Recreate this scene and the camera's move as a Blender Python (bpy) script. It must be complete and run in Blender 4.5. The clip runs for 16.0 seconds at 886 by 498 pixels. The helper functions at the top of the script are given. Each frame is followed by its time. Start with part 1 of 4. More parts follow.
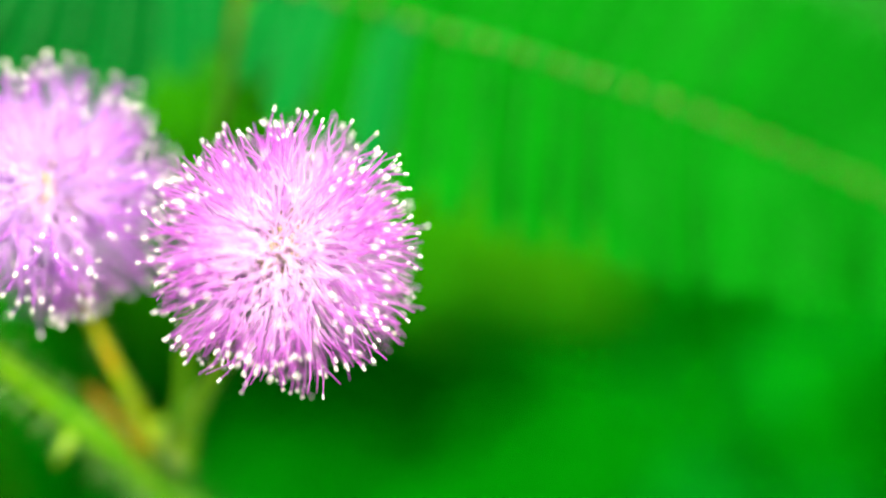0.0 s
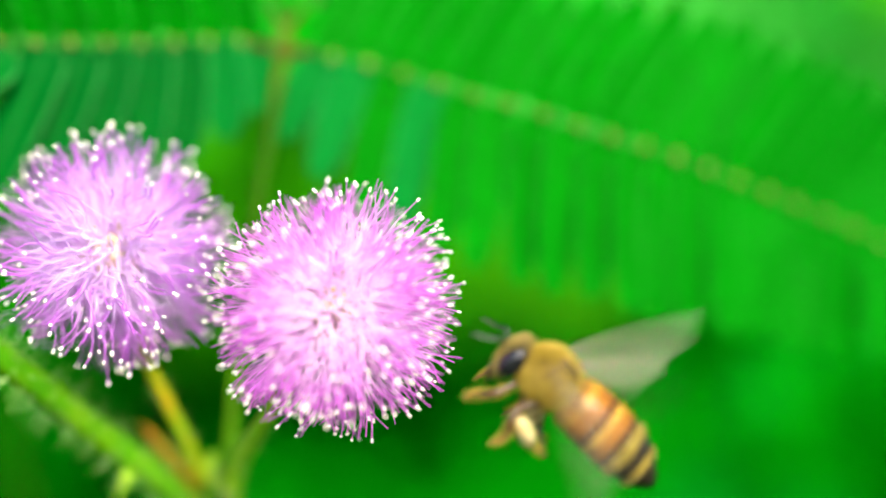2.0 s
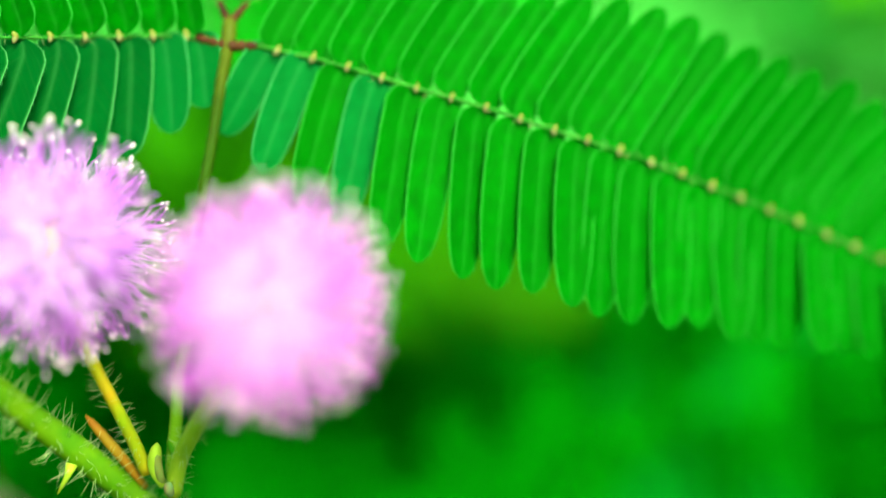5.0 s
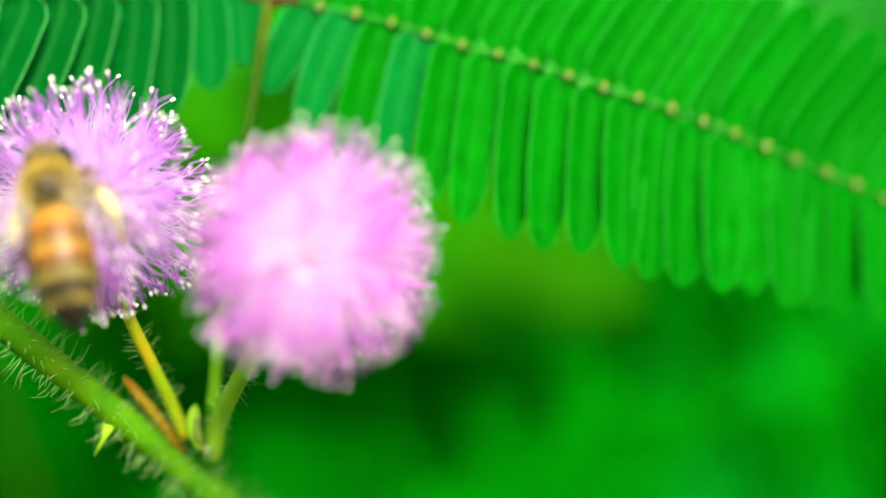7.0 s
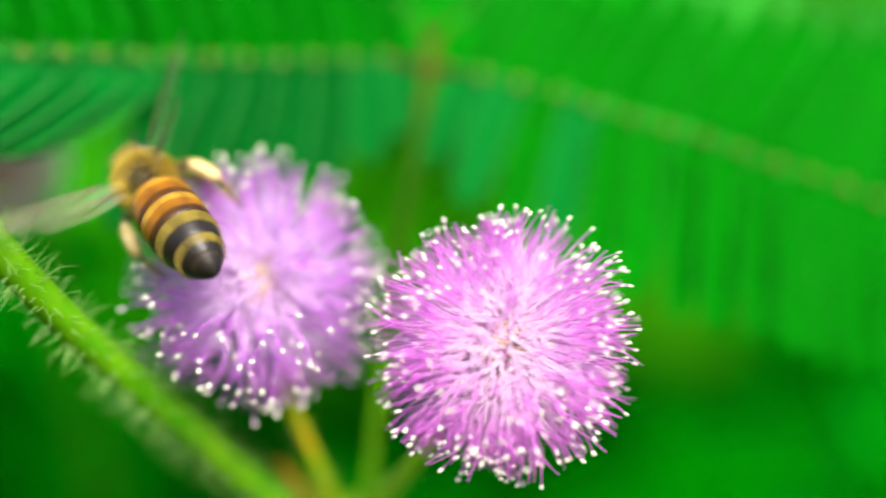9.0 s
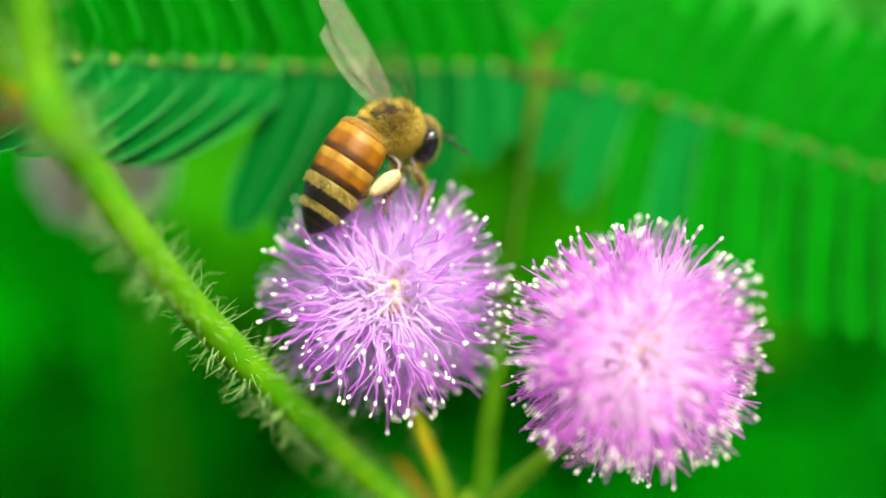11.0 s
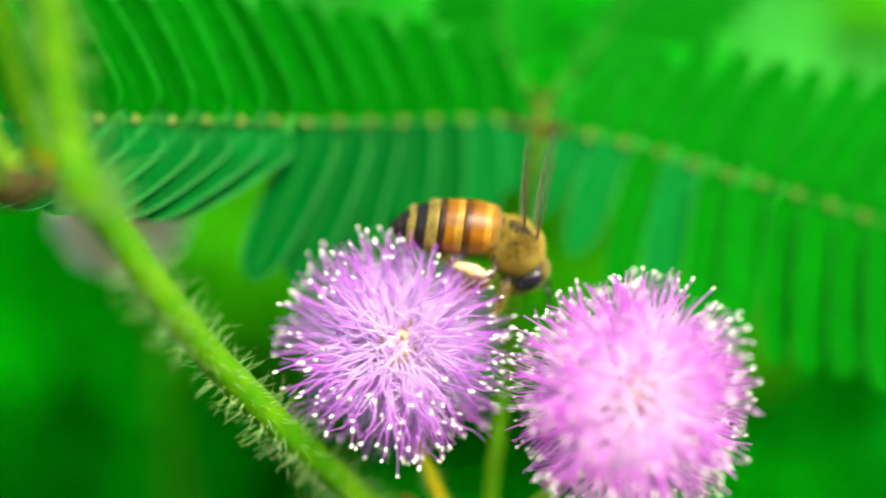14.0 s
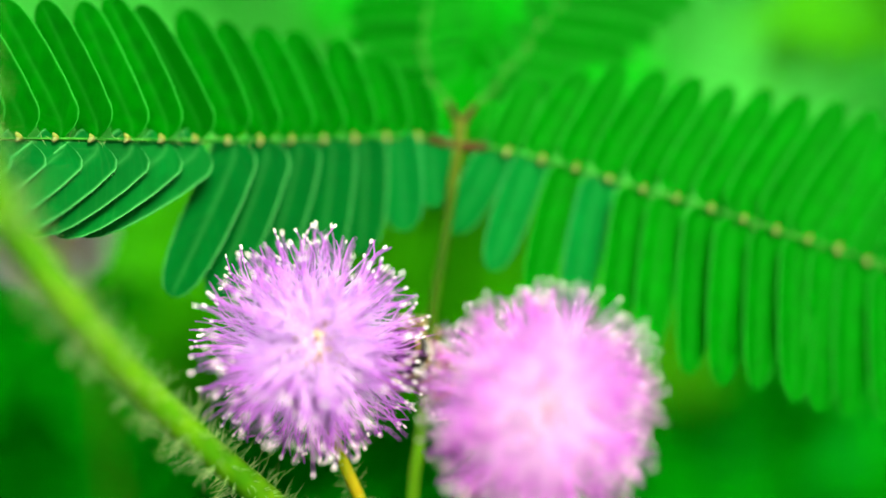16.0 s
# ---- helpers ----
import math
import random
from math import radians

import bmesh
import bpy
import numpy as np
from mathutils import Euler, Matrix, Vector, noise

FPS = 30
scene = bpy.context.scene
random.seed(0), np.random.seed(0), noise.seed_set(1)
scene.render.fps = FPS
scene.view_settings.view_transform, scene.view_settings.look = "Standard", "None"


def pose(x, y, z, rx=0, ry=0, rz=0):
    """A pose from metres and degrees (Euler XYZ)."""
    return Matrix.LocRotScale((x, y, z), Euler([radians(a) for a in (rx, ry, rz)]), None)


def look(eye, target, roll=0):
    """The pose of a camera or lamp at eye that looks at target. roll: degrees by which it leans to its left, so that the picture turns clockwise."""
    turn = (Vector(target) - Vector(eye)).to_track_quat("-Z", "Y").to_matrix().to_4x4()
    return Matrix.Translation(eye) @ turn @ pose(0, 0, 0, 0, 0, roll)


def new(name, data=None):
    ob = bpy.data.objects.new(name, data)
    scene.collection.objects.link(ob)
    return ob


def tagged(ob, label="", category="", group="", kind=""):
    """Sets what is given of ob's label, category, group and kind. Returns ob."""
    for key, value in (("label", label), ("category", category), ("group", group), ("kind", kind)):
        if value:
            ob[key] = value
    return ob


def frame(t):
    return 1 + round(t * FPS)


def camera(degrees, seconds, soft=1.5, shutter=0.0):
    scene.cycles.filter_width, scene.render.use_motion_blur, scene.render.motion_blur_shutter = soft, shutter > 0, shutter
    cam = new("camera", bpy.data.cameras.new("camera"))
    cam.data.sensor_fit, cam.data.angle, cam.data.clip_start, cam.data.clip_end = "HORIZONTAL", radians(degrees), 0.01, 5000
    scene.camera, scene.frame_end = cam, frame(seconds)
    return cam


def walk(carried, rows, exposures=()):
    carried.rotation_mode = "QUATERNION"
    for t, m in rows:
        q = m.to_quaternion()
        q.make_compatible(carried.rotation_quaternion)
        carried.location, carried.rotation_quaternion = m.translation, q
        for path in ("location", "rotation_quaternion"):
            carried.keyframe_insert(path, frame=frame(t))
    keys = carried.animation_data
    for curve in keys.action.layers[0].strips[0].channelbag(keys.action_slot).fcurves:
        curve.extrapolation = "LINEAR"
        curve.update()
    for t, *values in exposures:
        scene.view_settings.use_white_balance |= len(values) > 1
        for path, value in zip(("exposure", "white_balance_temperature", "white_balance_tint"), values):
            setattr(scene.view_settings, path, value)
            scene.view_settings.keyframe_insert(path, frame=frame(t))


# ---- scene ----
FOCAL = 40.0
cam = camera(FOCAL, 16.0, 1.5, 0.9)
MM = 0.001
BASE = 0.30                       # height of the first eye over the soil, in metres

# seconds, then millimetres right, ahead and up from the first eye, then yaw, pitch and lean in degrees
ROWS = [
    (0.0, -0.000, -0.000, -0.000, -0.000, -0.000, -0.000),
    (0.5, -0.068, -1.818, 1.574, -0.158, -0.227, 0.205),
    (1.0, -0.253, -3.577, 2.511, -0.288, -0.432, 0.400),
    (1.5, -1.764, -4.487, 3.518, -0.890, -0.392, 0.241),
    (2.0, -3.262, -6.459, 3.429, -0.924, -0.118, 0.321),
    (2.5, -3.873, -7.411, 3.544, -0.877, 0.011, 0.381),
    (3.0, -2.291, -5.774, 3.809, -0.641, 0.020, 0.368),
    (3.5, 0.350, -4.398, 5.489, -0.349, -0.375, 0.529),
    (3.7, 0.937, -3.827, 6.256, -0.344, -0.474, 0.672),
    (5.8, -0.140, -9.362, 2.022, -1.151, -0.284, 0.143),
    (6.0, -0.796, -9.586, 2.158, -0.886, 0.065, 0.021),
    (6.5, -1.075, -6.952, 0.903, -0.004, 0.338, -0.084),
    (7.0, 0.023, -4.708, -0.470, 0.756, 0.353, 0.173),
    (7.5, 0.363, -3.392, 1.679, 1.587, 0.036, 0.206),
    (8.0, -1.835, -2.637, 4.058, 2.094, 0.051, 0.186),
    (8.5, -6.199, -1.878, 5.189, 1.595, 0.183, -0.152),
    (9.0, -10.620, -1.800, 4.120, 0.940, 0.760, -0.540),
    (9.5, -13.800, -1.600, 4.400, 0.890, 0.550, -0.720),
    (10.0, -17.450, -2.800, 5.200, 0.620, 0.110, -1.020),
    (10.2, -18.750, -3.000, 5.130, 0.450, 0.230, -1.020),
    (12.3, -19.047, -7.168, 8.271, 0.675, -0.257, -0.254),
    (12.5, -19.666, -7.549, 9.366, 0.739, -0.176, -0.174),
    (13.0, -20.758, -7.241, 9.550, 0.982, 0.226, -0.127),
    (13.5, -20.626, -8.072, 8.617, 0.962, 0.579, -0.127),
    (14.0, -19.039, -7.862, 7.710, 0.520, 0.591, -0.295),
    (14.5, -17.384, -7.353, 7.854, 0.237, 0.643, -0.312),
    (15.0, -16.196, -7.371, 8.648, 0.251, 0.922, -0.025),
    (15.5, -15.721, -7.921, 7.913, -0.376, 1.317, 0.005),
    (16.0, -15.304, -9.095, 7.146, -0.751, 1.683, 0.131),
]


def at(x, y, z):
    """Millimetres from the first eye, as a place in the world."""
    return Vector((x * MM, y * MM, BASE + z * MM))


walk(cam, [(t, Matrix.Translation(at(x, y, z)) @ pose(0, 0, 0, 90 + pitch, roll, yaw)) for t, x, y, z, yaw, pitch, roll in ROWS],
     [(0.0, 1.74), (3.5, 1.76), (6.0, 1.82), (7.5, 1.64), (9.0, 1.49), (12.5, 1.51), (16.0, 1.58)])

# the focus is pulled by hand between the flowers and the leaf behind them
cam.data.dof.use_dof = True
cam.data.dof.aperture_fstop = 5.6
focus_point = new("focus_point")
focus_point.empty_display_size = 0.002
cam.data.dof.focus_object = focus_point

# ---- light: a bright, thinly clouded day ----
world = bpy.data.worlds.new("sky")
scene.world = world
world.use_nodes = True
sky = world.node_tree.nodes.new("ShaderNodeTexSky")
sky.sky_type, sky.sun_disc = "NISHITA", False
sky.sun_elevation, sky.sun_rotation = radians(38), radians(160)
sky.air_density, sky.dust_density = 1.0, 3.0
world.node_tree.links.new(sky.outputs[0], world.node_tree.nodes["Background"].inputs[0])
world.node_tree.nodes["Background"].inputs[1].default_value = 0.13

sun = new("sun", bpy.data.lights.new("sun", "SUN"))
sun.data.energy, sun.data.angle, sun.data.color = 2.55, radians(26), (1.0, 0.95, 0.86)
sun.matrix_basis = look((0.3, -0.75, BASE + 0.69), (0, 0.07, BASE))

# ---- materials ----


def material(name):
    m = bpy.data.materials.new(name)
    m.use_nodes = True
    nodes, links = m.node_tree.nodes, m.node_tree.links
    return m, nodes, links, nodes["Principled BSDF"]


def ramp(nodes, stops):
    r = nodes.new("ShaderNodeValToRGB")
    while len(r.color_ramp.elements) < len(stops):
        r.color_ramp.elements.new(0.5)
    for e, (at_, c) in zip(r.color_ramp.elements, stops):
        e.position, e.color = at_, (*c, 1)
    return r


def mixed(nodes, links, a, b, fac, blend="MIX"):
    """A colour mix; a, b and fac are sockets or values."""
    n = nodes.new("ShaderNodeMix")
    n.data_type, n.blend_type = "RGBA", blend
    for i, v in ((0, fac), (6, a), (7, b)):
        if isinstance(v, bpy.types.NodeSocket):
            links.new(v, n.inputs[i])
        else:
            n.inputs[i].default_value = (*v, 1) if isinstance(v, tuple) else v
    return n.outputs[2]


def maths(nodes, links, operation, a, b=0.0):
    """A sum on sockets or values."""
    n = nodes.new("ShaderNodeMath")
    n.operation = operation
    for i, v in ((0, a), (1, b)):
        if isinstance(v, bpy.types.NodeSocket):
            links.new(v, n.inputs[i])
        else:
            n.inputs[i].default_value = v
    return n.outputs[0]


def noise_at(nodes, links, scale, detail=4.0, coord="Object", stretch=(1, 1, 1), w=None):
    c = nodes.new("ShaderNodeTexCoord")
    mp = nodes.new("ShaderNodeMapping")
    mp.inputs["Scale"].default_value = stretch
    n = nodes.new("ShaderNodeTexNoise")
    n.inputs["Scale"].default_value, n.inputs["Detail"].default_value = scale, detail
    links.new(c.outputs[coord], mp.inputs[0])
    links.new(mp.outputs[0], n.inputs["Vector"])
    if w is not None:
        n.noise_dimensions = "4D"
        links.new(w, n.inputs["W"])
    return n.outputs["Fac"]


def attr(nodes, name):
    a = nodes.new("ShaderNodeAttribute")
    a.attribute_name = name
    return a.outputs["Fac"]


def bump(nodes, links, bsdf, height, strength, distance=0.0001):
    b = nodes.new("ShaderNodeBump")
    b.inputs["Strength"].default_value, b.inputs["Distance"].default_value = strength, distance
    links.new(height, b.inputs["Height"])
    links.new(b.outputs[0], bsdf.inputs["Normal"])


def translucent(m, nodes, links, bsdf, colour, share):
    """Lets some of the light through the thin blade or hair."""
    t = nodes.new("ShaderNodeBsdfTranslucent")
    if isinstance(colour, bpy.types.NodeSocket):
        links.new(colour, t.inputs[0])
    else:
        t.inputs[0].default_value = (*colour, 1)
    mx = nodes.new("ShaderNodeMixShader")
    mx.inputs[0].default_value = share
    links.new(bsdf.outputs[0], mx.inputs[1])
    links.new(t.outputs[0], mx.inputs[2])
    links.new(mx.outputs[0], nodes["Material Output"].inputs["Surface"])


def leaf_material(name, dark, mid, edge, through_colour, share=0.35, rough=0.5, patch_size=3200):
    """A leaflet: "across" runs from -1 to 1 between the margins, "along" 0 at the base and 1 at the tip."""
    m, n, l, b = material(name)
    info = n.new("ShaderNodeObjectInfo")
    seed = maths(n, l, "MULTIPLY", info.outputs["Random"], 37.0)
    patch = noise_at(n, l, patch_size, 4, stretch=(1, 3, 1), w=seed)
    grain = noise_at(n, l, patch_size * 9, 3, stretch=(1, 3, 1), w=seed)
    across, along = attr(n, "across"), attr(n, "along")
    off = maths(n, l, "ABSOLUTE", across)
    # side veins that run obliquely from the midrib to the margin
    slant = maths(n, l, "SUBTRACT", maths(n, l, "MULTIPLY", along, 26.0), maths(n, l, "MULTIPLY", off, 5.0))
    vein = n.new("ShaderNodeTexNoise")
    vein.noise_dimensions = "1D"
    vein.inputs["Scale"].default_value = 1.0
    l.new(maths(n, l, "ADD", slant, seed), vein.inputs["W"])
    spread = ramp(n, [(0.32, (0, 0, 0)), (0.68, (1, 1, 1))])
    l.new(patch, spread.inputs[0])
    base = mixed(n, l, dark, mid, spread.outputs[0])
    base = mixed(n, l, base, tuple(0.5 * c for c in mid), maths(n, l, "MULTIPLY", info.outputs["Random"], 0.85))
    base = mixed(n, l, base, tuple(0.72 * c for c in dark), maths(n, l, "MULTIPLY", grain, 0.7))
    pale = ramp(n, [(0.52, (0, 0, 0)), (0.75, (0.04, 0.04, 0.04))])
    l.new(vein.outputs["Fac"], pale.inputs[0])
    base = mixed(n, l, base, edge, pale.outputs[0])
    rib = ramp(n, [(0.0, (0.16, 0.16, 0.16)), (0.06, (0.06, 0.06, 0.06)), (0.2, (0, 0, 0))])
    l.new(off, rib.inputs[0])
    base = mixed(n, l, base, edge, rib.outputs[0])
    margin = ramp(n, [(0.88, (0, 0, 0)), (0.95, (0.22, 0.22, 0.22)), (1.0, (0.95, 0.95, 0.95))])
    l.new(off, margin.inputs[0])
    base = mixed(n, l, base, edge, margin.outputs[0])
    l.new(base, b.inputs["Base Color"])
    fine = maths(n, l, "ADD", maths(n, l, "MULTIPLY", vein.outputs["Fac"], 0.9), grain)
    b.inputs["Roughness"].default_value = rough
    b.inputs["Specular IOR Level"].default_value = 0.012
    bump(n, l, b, fine, 0.35, 0.00005)
    translucent(m, n, l, b, through_colour, share)
    return m


def skin_material(name, c1, c2, scale, rough=0.5, spec=0.4, bumpy=0.4, share=0.0, stretch=(1, 1, 1), detail=4):
    m, n, l, b = material(name)
    f = noise_at(n, l, scale, detail, stretch=stretch)
    r = ramp(n, [(0.32, c1), (0.68, c2)])
    l.new(f, r.inputs[0])
    l.new(r.outputs[0], b.inputs["Base Color"])
    b.inputs["Roughness"].default_value = rough
    b.inputs["Specular IOR Level"].default_value = spec
    bump(n, l, b, noise_at(n, l, scale * 5, 3), bumpy, 0.00005)
    if share:
        translucent(m, n, l, b, tuple((x + y) / 2 for x, y in zip(c1, c2)), share)
    return m


LEAF = leaf_material("leaflet green", (0.0, 0.13, 0.0005), (0.0, 0.27, 0.001), (0.03, 0.48, 0.034), (0.0, 0.36, 0.0005))
LEAF_SEA = leaf_material("bluish leaflet green", (0.0, 0.15, 0.012), (0.002, 0.29, 0.03), (0.06, 0.48, 0.11), (0.001, 0.35, 0.018))
LEAF_YOUNG = leaf_material("young leaflet green", (0.036, 0.34, 0.002), (0.07, 0.43, 0.003), (0.15, 0.48, 0.03), (0.07, 0.5, 0.004))
# darker and slightly bluer than LEAF, for the left pinna's lower leaflets
LEAF_DEEP = leaf_material("deep leaflet green", (0.0, 0.10, 0.008), (0.0, 0.16, 0.014), (0.08, 0.5, 0.1), (0.0, 0.26, 0.01))
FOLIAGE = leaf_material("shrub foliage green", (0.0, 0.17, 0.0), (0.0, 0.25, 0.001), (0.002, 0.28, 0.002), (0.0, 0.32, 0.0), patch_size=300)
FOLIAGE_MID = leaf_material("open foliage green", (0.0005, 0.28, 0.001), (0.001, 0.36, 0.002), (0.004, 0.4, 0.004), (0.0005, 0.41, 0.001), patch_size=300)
# bright sky haze is put into this paler green as colour
FOLIAGE_PALE = leaf_material("foliage green paled by sky haze", (0.06, 0.53, 0.055), (0.1, 0.62, 0.085), (0.11, 0.64, 0.1), (0.05, 0.58, 0.055), patch_size=300)
FOLIAGE_BLUE = leaf_material("bluish foliage green", (0.0005, 0.26, 0.009), (0.001, 0.32, 0.015), (0.006, 0.36, 0.02), (0.0005, 0.34, 0.01), patch_size=300)
FOLIAGE_OLIVE = leaf_material("olive withered foliage", (0.022, 0.2, 0.0), (0.038, 0.24, 0.0), (0.045, 0.26, 0.003), (0.024, 0.23, 0.0), patch_size=300)
FOLIAGE_GOLD = leaf_material("yellowish foliage green", (0.026, 0.3, 0.0), (0.045, 0.37, 0.001), (0.05, 0.4, 0.003), (0.03, 0.36, 0.0), patch_size=300)
STEM = skin_material("stem green", (0.042, 0.21, 0.001), (0.11, 0.3, 0.002), 420, 0.5, 0.12, 0.6, 0.18)
STEM_PALE = skin_material("pale stalk green", (0.24, 0.56, 0.015), (0.42, 0.66, 0.03), 500, 0.5, 0.12, 0.4, 0.35)
RACHIS = skin_material("green leaf axis", (0.006, 0.17, 0.006), (0.04, 0.28, 0.02), 900, 0.5, 0.05, 0.3, 0.15)
STALK = skin_material("yellow green stalk tinged with orange", (0.28, 0.5, 0.006), (0.46, 0.36, 0.008), 330, 0.5, 0.1, 0.4, 0.25)


def petiole_material():
    """Green at its foot, brownish olive further up, yellow-green under the joint; "along" runs from foot to joint."""
    m, n, l, b = material("olive leaf stalk")
    wave = maths(n, l, "MULTIPLY", noise_at(n, l, 420, 4), 0.16)
    r = ramp(n, [(0.08, (0.2, 0.5, 0.01)), (0.34, (0.14, 0.42, 0.006)), (0.5, (0.04, 0.09, 0.001)), (0.76, (0.022, 0.085, 0.001)), (0.9, (0.03, 0.08, 0.001)), (0.99, (0.07, 0.12, 0.004))])
    l.new(maths(n, l, "ADD", wave, attr(n, "along")), r.inputs[0])
    l.new(r.outputs[0], b.inputs["Base Color"])
    b.inputs["Roughness"].default_value = 0.5
    b.inputs["Specular IOR Level"].default_value = 0.06
    bump(n, l, b, noise_at(n, l, 2500, 3), 0.5, 0.00005)
    translucent(m, n, l, b, r.outputs[0], 0.25)
    return m


PETIOLE = petiole_material()
STIPULE = skin_material("dull brown stipule", (0.018, 0.016, 0.004), (0.055, 0.046, 0.010), 900, 0.7, 0.05, 0.8)
BRACT = skin_material("orange brown bract", (0.36, 0.13, 0.006), (0.3, 0.26, 0.01), 420, 0.55, 0.1, 0.4, 0.25)
KNUCKLE = skin_material("brown leaf joint", (0.018, 0.006, 0.002), (0.075, 0.035, 0.006), 1100, 0.6, 0.08, 0.9)
BEAD = skin_material("orange tan leaflet joint", (0.2, 0.2, 0.02), (0.15, 0.32, 0.05), 1300, 0.6, 0.08, 0.3, 0.2)
BEAD_PALE = skin_material("pale pink leaflet joint", (0.22, 0.19, 0.05), (0.13, 0.32, 0.08), 1300, 0.6, 0.08, 0.3, 0.2)
BRISTLE = skin_material("pale bristle", (0.3, 0.6, 0.1), (0.5, 0.75, 0.28), 500, 0.45, 0.1, 0.0, 0.45)
# near-black green: the shade under the plants is in this base colour
SOIL = skin_material("soil and moss with shade in the colour", (0.0005, 0.012, 0.0003), (0.001, 0.035, 0.0005), 24, 0.9, 0.02, 0.8)


def filament_material(name, inner, mid, outer):
    """Stamen: pale where it leaves the floret, pink further out; "along" runs from base to tip."""
    m, n, l, b = material(name)
    pale = tuple(0.55 * a + 0.45 * c for a, c in zip(inner, mid))
    r = ramp(n, [(0.0, inner), (0.46, inner), (0.66, pale), (0.84, mid), (1.0, outer)])
    l.new(attr(n, "along"), r.inputs[0])
    geo = n.new("ShaderNodeNewGeometry")
    c = mixed(n, l, r.outputs[0], tuple(min(1, 1.12 * x + 0.03) for x in mid), maths(n, l, "MULTIPLY", geo.outputs["Random Per Island"], 0.32))
    l.new(c, b.inputs["Base Color"])
    b.inputs["Roughness"].default_value = 0.45
    b.inputs["Specular IOR Level"].default_value = 0.3
    translucent(m, n, l, b, c, 0.7)
    return m


PINK = filament_material("pink stamen", (0.97, 0.9, 0.96), (0.82, 0.32, 0.83), (0.7, 0.17, 0.71))
LILAC = filament_material("lilac stamen", (0.91, 0.81, 0.95), (0.74, 0.31, 0.82), (0.58, 0.12, 0.68))
FADED = filament_material("faded stamen", (0.85, 0.7, 0.6), (0.86, 0.74, 0.72), (0.86, 0.8, 0.8))
ANTHER = skin_material("cream white anther", (0.82, 0.86, 0.6), (0.95, 0.95, 0.9), 900, 0.4, 0.4, 0.2, 0.2)
COROLLA = skin_material("cream yellow floret tube", (0.52, 0.4, 0.28), (0.48, 0.38, 0.13), 700, 0.5, 0.3, 0.2, 0.3)
OLD_ANTHER = skin_material("brown old anther", (0.12, 0.06, 0.01), (0.4, 0.28, 0.05), 800, 0.5, 0.3, 0.2)
RECEPTACLE = skin_material("cream pink receptacle", (0.58, 0.46, 0.36), (0.54, 0.45, 0.22), 800, 0.6, 0.3, 0.2)

FUR = skin_material("tan bee fur", (0.46, 0.33, 0.025), (0.68, 0.52, 0.1), 700, 0.6, 0.3, 0.0, 0.3)
FUR_PALE = skin_material("pale bee fur", (0.3, 0.23, 0.045), (0.44, 0.35, 0.1), 700, 0.6, 0.3, 0.0, 0.3)
SHELL_DARK = skin_material("black bee shell", (0.006, 0.005, 0.004), (0.022, 0.016, 0.01), 600, 0.34, 0.5, 0.3)
SHELL_BROWN = skin_material("brown bee shell", (0.03, 0.016, 0.006), (0.09, 0.045, 0.012), 600, 0.35, 0.5, 0.3)
SHELL_TAN = skin_material("tan brown bee shell", (0.04, 0.025, 0.008), (0.1, 0.065, 0.018), 600, 0.5, 0.3, 0.3)
SHELL_DULL = skin_material("dull black bee shell", (0.008, 0.007, 0.006), (0.035, 0.028, 0.016), 900, 0.75, 0.12, 0.5)
EYE_BLACK = skin_material("black compound eye", (0.004, 0.004, 0.005), (0.012, 0.012, 0.014), 1500, 0.16, 0.6, 0.1)
POLLEN = skin_material("cream pollen load", (0.42, 0.32, 0.11), (0.56, 0.46, 0.22), 1500, 0.8, 0.2, 0.8)


def tergite_material(name, front, band, rear, dark_from=0.86, split=0.4):
    """A ring of the abdomen: "along" runs from its front edge to its rear edge."""
    m, n, l, b = material(name)
    grain = noise_at(n, l, 520, 5)
    add = n.new("ShaderNodeMath")
    add.operation = "MULTIPLY_ADD"
    add.inputs[1].default_value = 0.3
    l.new(grain, add.inputs[0])
    l.new(attr(n, "along"), add.inputs[2])
    r = ramp(n, [(0.10, front), (split, front), (split + 0.08, band), (dark_from, band), (dark_from + 0.12, rear)])
    l.new(add.outputs[0], r.inputs[0])
    stain = ramp(n, [(0.42, (0, 0, 0)), (0.7, (0.75, 0.75, 0.75))])
    l.new(noise_at(n, l, 800, 4, stretch=(0.6, 1, 1)), stain.inputs[0])
    l.new(mixed(n, l, r.outputs[0], tuple(0.35 * c for c in band), stain.outputs[0]), b.inputs["Base Color"])
    b.inputs["Roughness"].default_value = 0.36
    b.inputs["Specular IOR Level"].default_value = 0.24
    bump(n, l, b, noise_at(n, l, 4000, 3), 0.4, 0.00004)
    return m


TAN = tergite_material("tan front ring", (0.24, 0.155, 0.028), (0.26, 0.125, 0.012), (0.25, 0.09, 0.004))
ORANGE = tergite_material("orange abdomen ring", (0.34, 0.17, 0.012), (0.23, 0.085, 0.002), (0.05, 0.017, 0.001), 0.78)
AMBER = tergite_material("amber abdomen ring", (0.34, 0.19, 0.018), (0.22, 0.085, 0.002), (0.024, 0.01, 0.003), 0.76)
STRIPED = tergite_material("cream and black abdomen ring", (0.22, 0.165, 0.022), (0.014, 0.01, 0.008), (0.012, 0.009, 0.007), 0.8, 0.6)
TAIL = tergite_material("black abdomen tip", (0.03, 0.02, 0.012), (0.012, 0.01, 0.008), (0.01, 0.008, 0.006))


